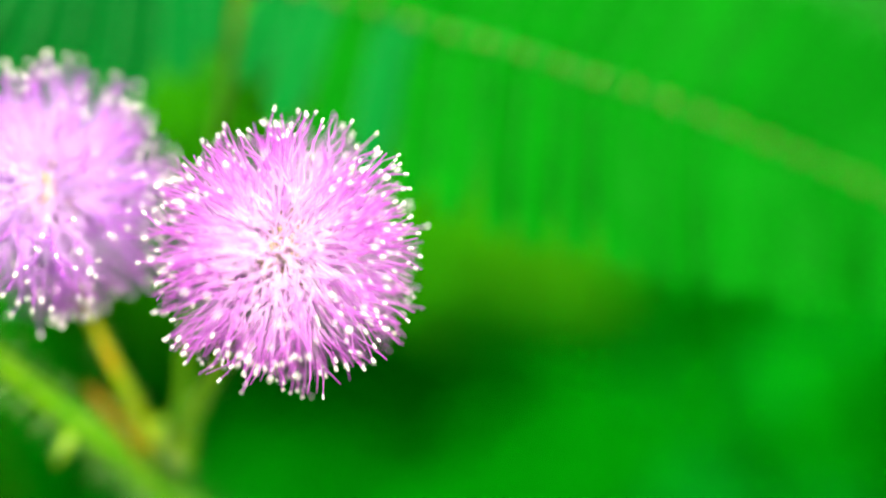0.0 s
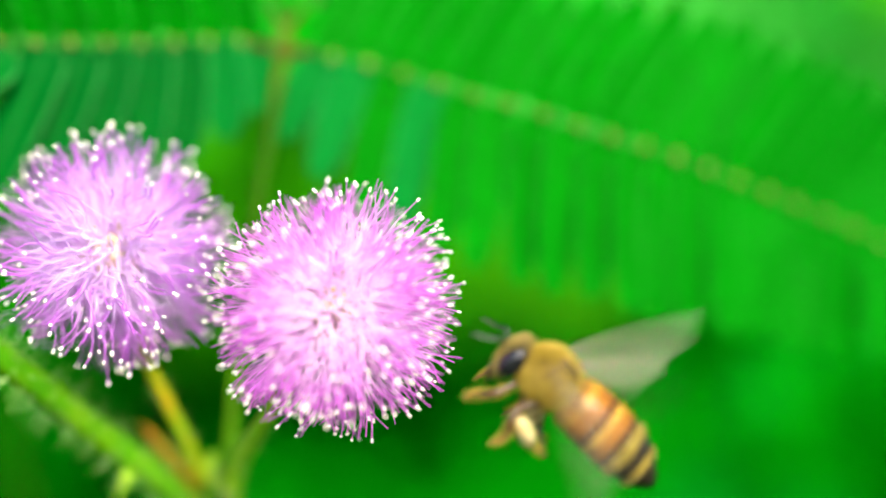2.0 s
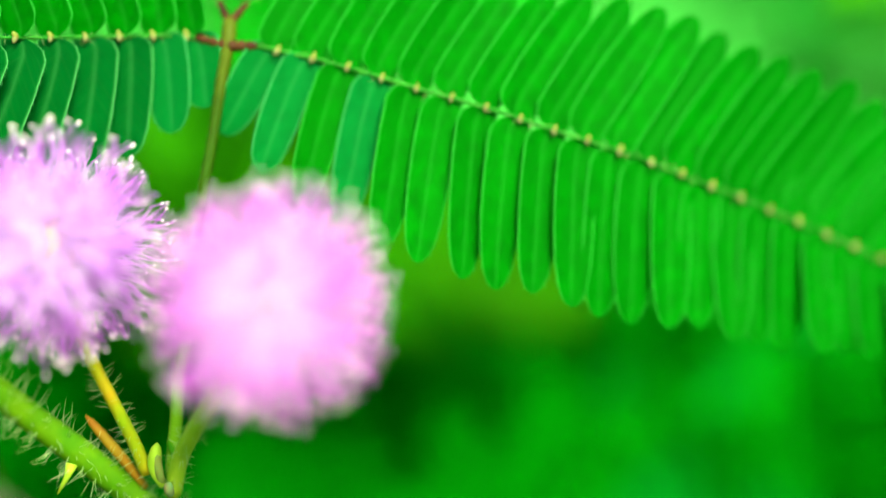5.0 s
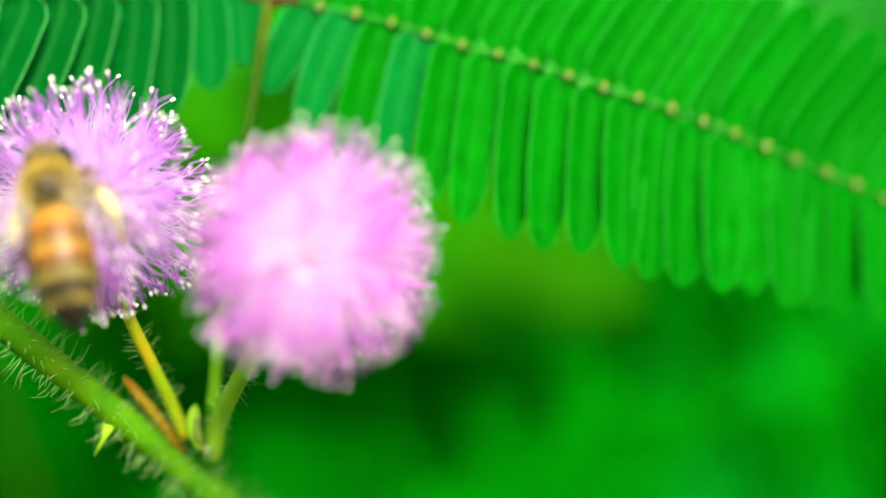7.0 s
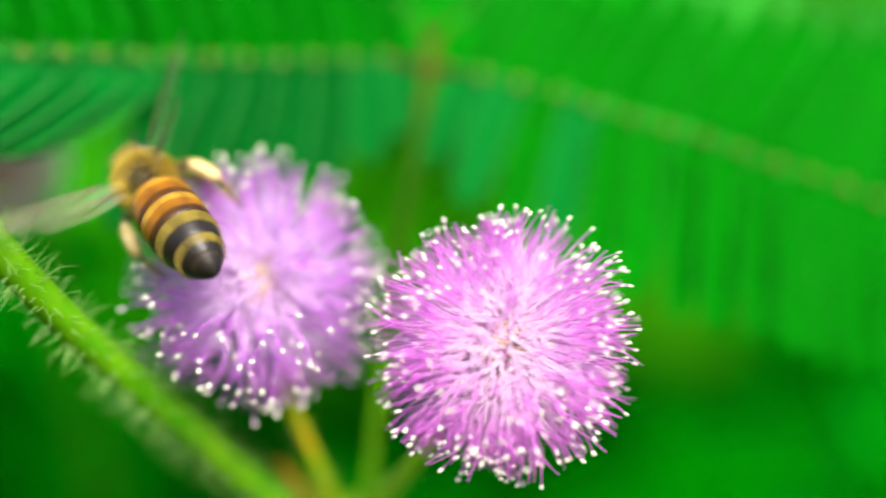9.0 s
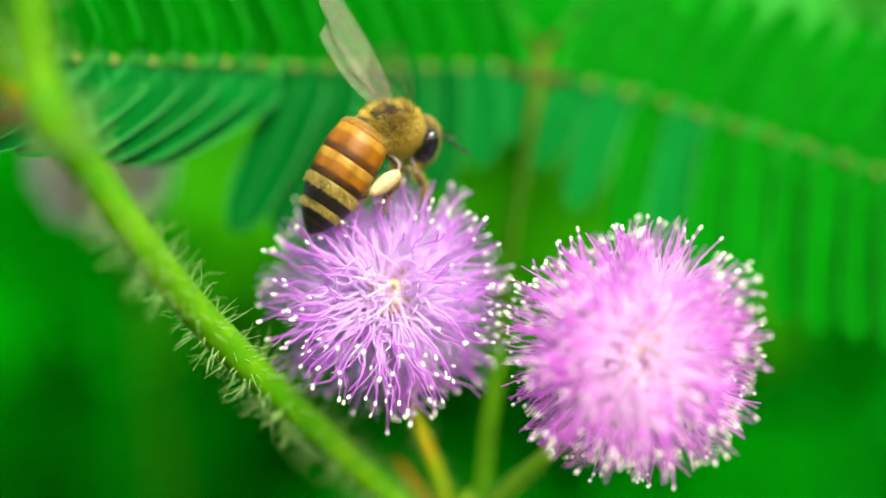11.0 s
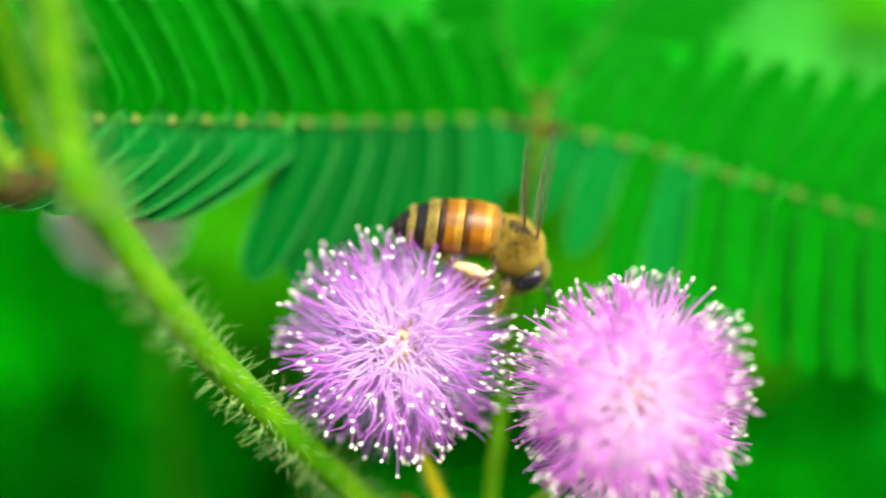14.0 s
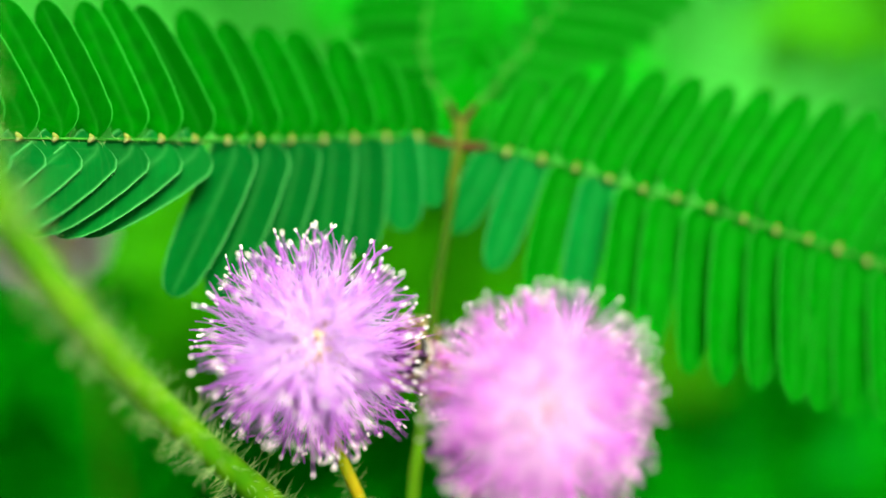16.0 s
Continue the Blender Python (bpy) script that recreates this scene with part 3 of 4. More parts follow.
for line, r, mat, name, label in (
        ([(-39.6, 58.0, 12.2), (-41.0, 57.3, 13.1), (-41.5, 55.5, 15.4), (-41.6, 53.0, 18.5), (-41.9, 51.0, 21.7), (-42.3, 48.0, 28.0)], 0.62, STEM, "side_shoot", "green side shoot"),
        ([(-42.0, 56.5, 12.4), (-42.9, 55.0, 13.8), (-43.1, 52.5, 15.9), (-43.8, 50.0, 18.1)], 0.34, STEM_PALE, "leaf_stalk", "pale leaf stalk"),
        ([(-42.4, 56.2, 11.8), (-43.3, 53.0, 12.0), (-44.3, 50.0, 12.3)], 0.36, STEM, "leaf_stalk", "green leaf stalk"),
        ([(-39.8, 57.8, 12.4), (-41.0, 57.0, 13.1), (-41.8, 56.6, 13.8)], 0.5, BRACT, "bract", "orange-brown bract at the node")):
    f = Form()
    tube(f, smooth_line(line, 16), lambda q, r=r: r * (1 - 0.3 * q), 9)
    part(name, f, mat, stem, label)
f = Form()
ball(f, (-42.3, 56.0, 11.5), (1.6, 1.0, 1.25), 6, 8)
tube(f, smooth_line([(-39.9, 57.8, 12.0), (-41.0, 57.3, 11.8), (-42.6, 56.6, 11.6), (-43.8, 56.0, 11.8)], 10), lambda q: 0.6 * (1.1 - q) + 0.1, 8)
part("stipule", f, STIPULE, stem, "brown stipule at the node")

# ---- flowers ----


def anther_mesh():
    f = Form()
    for s in (-1, 1):
        ball(f, (0.0, s * 0.085, 0.0), (0.13, 0.105, 0.12), 4, 5)
    return f.mesh("anther", ANTHER)


ANTHER_MESH = anther_mesh()
STAMENS = {}


def stamen_line(reach, amp, ph, curl):
    """A wavy hair along +Y from the mouth of its floret; curl bends its tip to +X."""
    ln = []
    for q in (0, 0.14, 0.28, 0.42, 0.56, 0.7, 0.85, 1.0):
        ln.append(Vector((amp * math.sin(ph + 7.5 * q) * (0.3 + 0.7 * q) + curl * q * q, reach * q, 0.6 * amp * math.cos(ph + 4.3 * q) * q)))
    return ln


def stamen_mesh(mat, wild, kind):
    """One of 24 stamens of length 5 millimetres, kept and shared."""
    key = (mat.name, kind)
    if key not in STAMENS:
        r = random.Random(900 + kind)
        ln = stamen_line(5.0, r.uniform(0.05, 0.2) * wild, r.uniform(0, 6.28), r.uniform(-0.5, 0.5) * wild)
        f = Form()
        w = r.uniform(0.058, 0.09)
        tube(f, ln, lambda q: w * (1.15 - 0.75 * q * q), 4, False)
        STAMENS[key] = f.mesh("stamen", mat), ln
    return STAMENS[key]


def goal_low(p):
    """Stamens on the lower half have shed less: more of them keep their anthers."""
    return p.z < -1.5


def flower_head(name, centre, radius, facing, mat, stalk, stalk_mat, label, seed, florets=120, droop=0.05, per=5, wild=1.0, anthers=0.42, girth_=(0.6, 0.5)):
    """A round head of florets, each a short tube with a brush of long stamens that end in a white anther."""
    rnd = random.Random(seed)
    base = Vector(stalk[0])
    c = Vector(centre) - base
    head = thing(name, at(*base), label, "flower", "sensitive plant flowers")
    f = Form()
    line = smooth_line([tuple(Vector(p) - base) for p in stalk], 30)
    tube(f, line, lambda u: girth_[0] + (girth_[1] - girth_[0]) * u, 9)
    part("stalk", f, stalk_mat, head)
    hairs = Form()
    for k in range(130):
        i = rnd.randrange(29)
        p, d = line[i].lerp(line[i + 1], rnd.random()), (line[i + 1] - line[i]).normalized()
        out = d.cross(Vector((rnd.gauss(0, 1), rnd.gauss(0, 1), rnd.gauss(0, 1)))).normalized()
        a = p + out * 0.8 * girth_[0]
        tube(hairs, [a, a + (out + d * rnd.uniform(-0.2, 0.6)) * rnd.uniform(0.4, 1.1)], lambda q: 0.024 * (1 - 0.8 * q), 3, False)
    tagged(part("stalk_bristles", hairs, BRISTLE, head), kind="stuff")
    f = Form()
    ball(f, c, (2.15, 2.15, 2.15), 10, 16)
    part("receptacle", f, RECEPTACLE, head)
    tubes, stamens, old = Form(), Form(), Form()
    face = Vector(facing).normalized()
    tips, hairs_ = [], []
    for k in range(florets):
        z = 1 - 2 * (k + 0.5) / florets
        a = k * 2.399963
        d = Vector((math.sqrt(1 - z * z) * math.cos(a), math.sqrt(1 - z * z) * math.sin(a), z))
        d = (d + Vector((rnd.gauss(0, 0.07), rnd.gauss(0, 0.07), rnd.gauss(0, 0.07)))).normalized()
        p0, p1 = c + d * 1.3, c + d * rnd.uniform(2.3, 2.8)
        tube(tubes, [p0, p0.lerp(p1, 0.6), p1], lambda q: 0.13 + 0.06 * q, 6)
        if rnd.random() < 0.06:
            side = d.orthogonal().normalized()
            tube(old, [p1, p1 + d * 0.5 + side * 0.1, p1 + d * 0.9 + side * 0.3], lambda q: 0.05 * (1.1 - q), 5)
        lean = Vector((rnd.gauss(0, 0.14), rnd.gauss(0, 0.14), rnd.gauss(0, 0.14)))
        grown = rnd.uniform(0.9, 1.04)
        for j in range(per):
            root = c + d * 2.0 + Vector((rnd.gauss(0, 0.16), rnd.gauss(0, 0.16), rnd.gauss(0, 0.16)))
            e = (d + lean + Vector((rnd.gauss(0, 0.14), rnd.gauss(0, 0.14), rnd.gauss(0, 0.14)))).normalized()
            near = max(0.0, e.dot(face))
            e -= face * (rnd.uniform(0.5, 0.9) * near ** 2.5)
            e.z -= droop
            e.normalize()
            reach = radius * grown * (rnd.uniform(0.88, 1.0) if rnd.random() < 0.78 else rnd.uniform(0.66, 0.88))
            reach *= 1 - 0.16 * near ** 3
            goal = c + e * reach
            turn = frame_of(goal - root, (rnd.gauss(0, 1), rnd.gauss(0, 1), rnd.gauss(0, 1)))
            hairs_.append((root, turn, (goal - root).length / 5.0, rnd.randrange(24)))
    # added filler hairs, kept pale to paint a bright haze over shaded gaps
    young = Form()
    for k in range(florets * 3):
        d = Vector((rnd.gauss(0, 1), rnd.gauss(0, 1), rnd.gauss(0, 1))).normalized()
        root = c + d * 2.0
        goal = c + (d + 0.25 * Vector((rnd.gauss(0, 1), rnd.gauss(0, 1), rnd.gauss(0, 1)))).normalized() * radius * rnd.uniform(0.48, 0.7)
        turn = frame_of(goal - root, (rnd.gauss(0, 1), rnd.gauss(0, 1), rnd.gauss(0, 1)))
        m = Matrix.Translation(root) @ turn.to_4x4() @ Matrix.Diagonal((1, (goal - root).length / 5.0, 1, 1))
        r = Form()
        tube(r, stamen_mesh(mat, wild, rnd.randrange(24))[1], lambda q: 0.08 - 0.035 * q * q, 4, False)
        young.add([m @ Vector(v) for v in r.v], r.f, None, [0.4 * a for a in r.along])
    tagged(part("inner_brush", young, mat, head, "short pale stamens added to lighten shaded gaps in the head"), kind="stuff")
    hairs_.sort(key=lambda h: (h[0] + h[1] @ Vector((0, 5 * h[2], 0)) - c).dot(Vector((0, -1, 0.2))), reverse=True)
    for i, (root, turn, s, kind) in enumerate(hairs_):
        me, ln = stamen_mesh(mat, wild, kind)
        m = Matrix.Translation(root) @ turn.to_4x4() @ Matrix.Diagonal((1, s, 1, 1))
        if i < 300:
            part("stamen", me, None, head, "", Matrix.Translation(root * MM) @ turn.to_4x4() @ Matrix.Diagonal((1, s, 1, 1)))
        else:
            r = Form()
            tube(r, ln, lambda q: 0.064 - 0.036 * q * q, 4, False)
            stamens.add([m @ Vector(v) for v in r.v], r.f, None, r.along)
        towards = (m @ ln[-1] - c).normalized().dot(face)
        if rnd.random() < anthers * (1.25 if towards < 0.7 or goal_low(m @ ln[-1] - c) else 0.45):
            tips.append((m @ ln[-1], (m @ ln[-1] - m @ ln[-2]).normalized()))
    part("corolla", tubes, COROLLA, head, "cream pink floret tubes")
    tagged(part("stamen_brush", stamens, mat, head, "thin wavy stamens, paler towards the base"), kind="stuff")
    tagged(part("spent_anther_mass", old, OLD_ANTHER, head, "yellow-brown spent anthers"), kind="stuff")
    rest = Form()
    for i, (p, d) in enumerate(tips):
        size = rnd.uniform(0.65, 1.0)
        if i < 290:
            turn = frame_of(d, (rnd.gauss(0, 1), rnd.gauss(0, 1), rnd.gauss(0, 1))).to_4x4()
            part("anther", ANTHER_MESH, None, head, "", Matrix.Translation(p * MM) @ turn @ Matrix.Diagonal((size, size, size, 1)))
        else:
            ball(rest, p, (0.13 * size, 0.15 * size, 0.13 * size), 4, 5)
    if rest.v:
        tagged(part("anther_mass", rest, ANTHER, head), kind="stuff")
    return head


flower_head("mimosa_flower", (-8.4, 65.0, -0.2), 7.85, (0.03, -1, 0.05), PINK,
            [(-16.7, 77.0, -14.0), (-15.9, 75.6, -11.4), (-14.6, 73.0, -9.3), (-12.8, 69.6, -6.8), (-10.2, 66.4, -3.0), (-8.4, 65.0, -0.4)], STEM_PALE,
            "round bright pink flower head with white-tipped stamens on a green stalk", 21, 190, 0.03, 7, 3.2, 0.36, (0.6, 0.5))
lilac_flower = flower_head("mimosa_flower", (-22.6, 70.0, 3.1), 8.05, (0.12, -1, 0.22), LILAC,
            [(-18.3, 76.4, -12.4), (-19.0, 75.6, -10.1), (-20.0, 74.0, -7.1), (-21.3, 73.0, -3.8), (-22.2, 71.6, 0.0), (-22.6, 70.0, 2.6)], STALK,
            "round lilac-pink flower head with white-tipped stamens on a yellowish stalk", 22, 140, 0.03, 6, 3.6, 0.42, (0.46, 0.34))
flower_head("mimosa_flower", (-44.5, 85.0, 11.4), 5.5, (0, -1, 0), FADED,
            [(-52.0, 150.0, -40.0), (-49.0, 120.0, -10.0), (-46.0, 98.0, 8.0), (-44.6, 86.0, 11.2)], STEM,
            "faded whitish-pink flower head hanging behind the stem", 23, 180, 0.1, 8, 1.5)

# ---- the thicket behind ----


def frond(form, root, way, up, length, pairs, size, rnd):
    """A simple feathered leaf, joined into the mass of the thicket."""
    way, up = Vector(way).normalized(), Vector(up)
    side = way.cross(up).normalized()
    normal = side.cross(way).normalized()
    for k in range(pairs):
        u = (k + 0.6) / pairs
        p = Vector(root) + way * (length * u) - Vector((0, 0, 0.25 * length * u * u))
        for s in (-1, 1):
            d = (side * s + way * 0.35 + normal * rnd.uniform(-0.3, 0.3)).normalized()
            l = size * (1 - 0.5 * abs(u - 0.45))
            w = d.cross(normal).normalized() * (length / pairs * 0.5)
            b, m, t = p, p + d * l * 0.55, p + d * l - Vector((0, 0, 0.1 * l))
            form.add([b - w * 0.4, b + w * 0.4, m + w + normal * 0.3, m - w + normal * 0.3, t + w * 0.3, t - w * 0.3], [(0, 1, 2, 3), (3, 2, 4, 5)], [0.5] * 6, [0, 0, 0.5, 0.5, 1, 1])


def thicket(name, mat, box, count, length, size, seed, label, slope=0.7, keep=lambda x, z: 1.0):
    """A leafy bank that leans back: box gives x, depth at the first eye's height, z."""
    rnd = random.Random(seed)
    f = Form()
    for k in range(count):
        x, y, z = [rnd.uniform(a, b) for a, b in box]
        if rnd.random() > keep(x, z):
            continue
        ang = rnd.uniform(0, 6.28)
        frond(f, (x, y + slope * z, z), (math.cos(ang), math.sin(ang) * 0.6, rnd.uniform(-0.2, 0.7)), (rnd.uniform(-0.3, 0.3), -0.8, 0.6), rnd.uniform(*length), 11, rnd.uniform(*size), rnd)
    ob = new(name, f.mesh(name, mat))
    ob.location = at(0, 0, 0)
    return tagged(ob, label, "foliage", "", "stuff")


# sparser low on the left, so the shade-coloured soil shows through
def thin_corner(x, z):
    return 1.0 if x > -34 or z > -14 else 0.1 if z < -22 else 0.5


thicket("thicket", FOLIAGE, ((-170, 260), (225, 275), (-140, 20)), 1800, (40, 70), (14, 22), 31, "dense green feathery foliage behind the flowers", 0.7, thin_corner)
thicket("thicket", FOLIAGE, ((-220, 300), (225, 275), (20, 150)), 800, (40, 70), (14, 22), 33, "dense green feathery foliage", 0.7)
thicket("thicket", FOLIAGE_MID, ((-150, -45), (190, 215), (-12, 26)), 300, (30, 50), (12, 18), 38, "green feathery foliage low behind the branch", 0.7)
thicket("thicket", FOLIAGE_MID, ((28, 130), (195, 220), (-52, 4)), 420, (30, 50), (12, 18), 39, "low green feathery foliage", 0.7)
thicket("thicket", FOLIAGE_MID, ((14, 80), (178, 196), (-48, 4)), 620, (13, 22), (6, 9), 40, "green feathery foliage below the flowers", 0.7)
thicket("thicket", FOLIAGE_MID, ((-28, 18), (200, 214), (-58, -16)), 190, (13, 22), (6, 9), 43, "green feathery foliage under the branch", 0.7)
thicket("thicket", FOLIAGE_MID, ((-16, 6), (138, 152), (24, 44)), 24, (12, 18), (6, 9), 44, "green leaves behind the leaf's upper joint", 0)
# upper bank: its pale colour stands in for hazy sky brightness
thicket("thicket", FOLIAGE_PALE, ((-150, 230), (185, 215), (30, 130)), 3400, (24, 42), (9, 14), 32, "feathery foliage with bright sky haze put into its pale green", 0.7)
thicket("thicket", FOLIAGE_BLUE, ((34, 120), (178, 190), (-50, -10)), 260, (13, 22), (6, 9), 34, "bluish green low foliage")
thicket("thicket", FOLIAGE_OLIVE, ((4, 16), (140, 150), (-12, 0)), 4, (12, 18), (6, 9), 35, "olive withered leaves", 0)
thicket("thicket", LEAF_YOUNG, ((27, 42), (112, 118), (28, 40)), 4, (16, 22), (7, 9), 36, "young yellow-green leaves", 0)
thicket("thicket", LEAF_YOUNG, ((43, 54), (112, 118), (24, 36)), 4, (14, 20), (7, 9), 42, "young yellow-green leaves", 0)
thicket("thicket", FOLIAGE_GOLD, ((-40, -4), (148, 165), (-6, 22)), 90, (12, 18), (6, 9), 37, "yellowish green leaves behind the leaf stalk", 0)
thicket("thicket", FOLIAGE_GOLD, ((-45, -33), (112, 120), (9, 19)), 7, (9, 13), (5, 7), 41, "young green leaves behind the folded leaflets", 0)

# ---- the bee ----


def lathe(form, stations, sides=20, flat=1.0):
    """Rings round the X axis: x, radius, drop of the axis."""
    verts, faces, al = [], [], []
    n = len(stations)
    for i, (x, r, drop) in enumerate(stations):
        for k in range(sides):
            a = 2 * math.pi * k / sides
            verts.append((x, r * math.cos(a), r * flat * math.sin(a) - drop))
            al.append(i / (n - 1))
    for i in range(n - 1):
        for k in range(sides):
            j = (k + 1) % sides
            faces.append((i * sides + k, i * sides + j, (i + 1) * sides + j, (i + 1) * sides + k)[::-1])
    faces.append(tuple(range(sides)))
    faces.append(tuple(reversed([(n - 1) * sides + k for k in range(sides)])))
    form.add(verts, faces, None, al)


def fur(form, surface, count, length, rnd, back=0.5, thick=0.035):
    """Short hairs on a surface: a function that gives a place and its normal."""
    for k in range(count):
        p, nrm = surface(rnd)
        d = (nrm + Vector((-back, 0, 0)) + Vector((rnd.gauss(0, 0.3), rnd.gauss(0, 0.3), rnd.gauss(0, 0.3)))).normalized()
        l = rnd.uniform(*length)
        tube(form, [p - nrm * 0.05, p + nrm * 0.3 * l + d * l * 0.3, p + d * l], lambda q: thick * (1 - 0.8 * q), 3, False)


def on_ball(centre, radii, keep=lambda d: True):
    def surface(rnd):
        while True:
            d = Vector((rnd.gauss(0, 1), rnd.gauss(0, 1), rnd.gauss(0, 1))).normalized()
            if keep(d):
                break
        p = Vector(centre) + Vector([a * b for a, b in zip(d, radii)])
        return p, Vector([a / b for a, b in zip(d, radii)]).normalized()
    return surface


rnd = random.Random(77)
bee = thing("honey_bee", at(60, 66, 40), "striped orange and black honey bee with cream pollen loads", "bee")

f = Form()
ball(f, (0, 0, 0), (1.65, 1.45, 1.42), 12, 18)
thorax = part("thorax", f, SHELL_TAN, bee, "brown thorax under tan fur")


def off_the_plate(d):
    """The back bears a bare plate that the fur leaves free."""
    return not (d.z > 0.4 and -0.9 < d.x < 0.2 and abs(d.y) < 0.56)


f = Form()
fur(f, on_ball((0, 0, 0), (1.65, 1.45, 1.42), off_the_plate), 6400, (0.3, 0.62), rnd, 0.25, 0.026)
tagged(part("fur", f, FUR, thorax, "dense yellow-tan fur"), kind="stuff")
f = Form()
ball(f, (-0.42, 0, 0.34), (1.14, 1.08, 1.13), 12, 18)
part("back_plate", f, SHELL_DULL, thorax, "bare black plate on the back")
f = Form()
fur(f, on_ball((-0.42, 0, 0.34), (1.14, 1.08, 1.13), lambda d: d.z > 0.1), 420, (0.15, 0.3), rnd, 0.3, 0.02)
tagged(part("plate_fur", f, FUR, thorax, "sparse fur on the plate"), kind="stuff")

f = Form()
ball(f, (2.25, 0, -0.55), (0.74, 1.3, 1.32), 10, 16)
head = part("head", f, SHELL_DARK, bee, "dark head")
for s in (-1, 1):
    f = Form()
    ball(f, (2.2, s * 1.02, -0.42), (0.58, 0.46, 1.05), 10, 12)
    part("eye", f, EYE_BLACK, head, "large glossy black eye")
    f = Form()
    tube(f, smooth_line([(2.9, s * 0.28, -0.35), (3.6, s * 0.7, 0.1), (4.0, s * 0.9, -0.2), (5.0, s * 1.15, -0.55)], 14), lambda u: 0.1 - 0.02 * u, 7)
    part("antenna", f, SHELL_DARK, head, "thin bent black antenna")
f = Form()
fur(f, on_ball((2.25, 0, -0.55), (0.74, 1.3, 1.32), lambda d: abs(d.y) < 0.6 and d.x > -0.3), 1100, (0.2, 0.4), rnd, 0.1, 0.02)
tagged(part("fur", f, FUR_PALE, head, "short pale tan fur on the face"), kind="stuff")
f = Form()
tube(f, smooth_line([(2.65, 0, -1.5), (2.7, 0, -2.1), (2.4, 0, -2.7)], 8), lambda u: 0.35 - 0.24 * u, 8)
part("mouthparts", f, SHELL_BROWN, head)

# abdomen: six rings that slide into one another, hinged at the waist
WAIST = Vector((-1.35, 0, -0.1))
LENGTH = 7.1
EDGES = [-LENGTH * u for u in (0.0, 0.085, 0.35, 0.57, 0.77, 0.895, 1.0)]
GIRTH = [(0.0, 1.12), (0.03, 1.45), (0.085, 1.66), (0.2, 1.8), (0.35, 1.86), (0.5, 1.81), (0.65, 1.64), (0.78, 1.34), (0.88, 0.97), (0.95, 0.57), (1.0, 0.1)]


def girth(x):
    u = max(0.0, min(1.0, -x / LENGTH))
    for (a, p), (b, q) in zip(GIRTH, GIRTH[1:]):
        if u <= b:
            return p + (q - p) * (u - a) / (b - a)
    return GIRTH[-1][1]


def sag(x):
    return 0.05 + 0.016 * x * x


abdomen = None
for k, mat in enumerate((TAN, ORANGE, AMBER, STRIPED, STRIPED, TAIL)):
    a, b = EDGES[k] + (0.14 if k else 0), EDGES[k + 1]
    f = Form()
    st = []
    for i in range(10):
        q = i / 9
        x = a + (b - a) * q
        lip = 1.0 if i < 9 else 0.96
        st.append((x, max(0.05, girth(x) * (lip + 0.022 * q * (k < 5))), sag(x)))
    lathe(f, st, 28, 0.95)
    ring = part("abdomen" if abdomen is None else "ring", f, mat, bee if abdomen is None else abdomen, "" if k else "glossy abdomen of orange, cream and black rings")
    abdomen = abdomen or ring
f = Form()
ball(f, (0.06, 0, -0.05), (0.3, 1.05, 1.0), 8, 14)
tube(f, [(0.1, 0, -0.05), (0.5, 0, -0.02), (0.9, 0, 0.05)], 0.42, 8)
part("waist", f, SHELL_BROWN, abdomen, "dark narrow waist")
f = Form()


def on_rings(rnd_):
    k = rnd_.choice((0, 0, 3, 3, 3, 4, 4))
    x = EDGES[k] + (EDGES[k + 1] - EDGES[k]) * rnd_.uniform(0.0, 0.95 if k == 0 else 0.4)
    a = rnd_.uniform(0, 6.283)
    r = girth(x)
    return Vector((x, r * math.cos(a), 0.95 * r * math.sin(a) - sag(x))), Vector((0, math.cos(a), math.sin(a)))


fur(f, on_rings, 2200, (0.1, 0.24), rnd, 1.2, 0.017)
tagged(part("ring_fur", f, FUR_PALE, abdomen, "pale fur bands"), kind="stuff")

HIND_LEGS = []
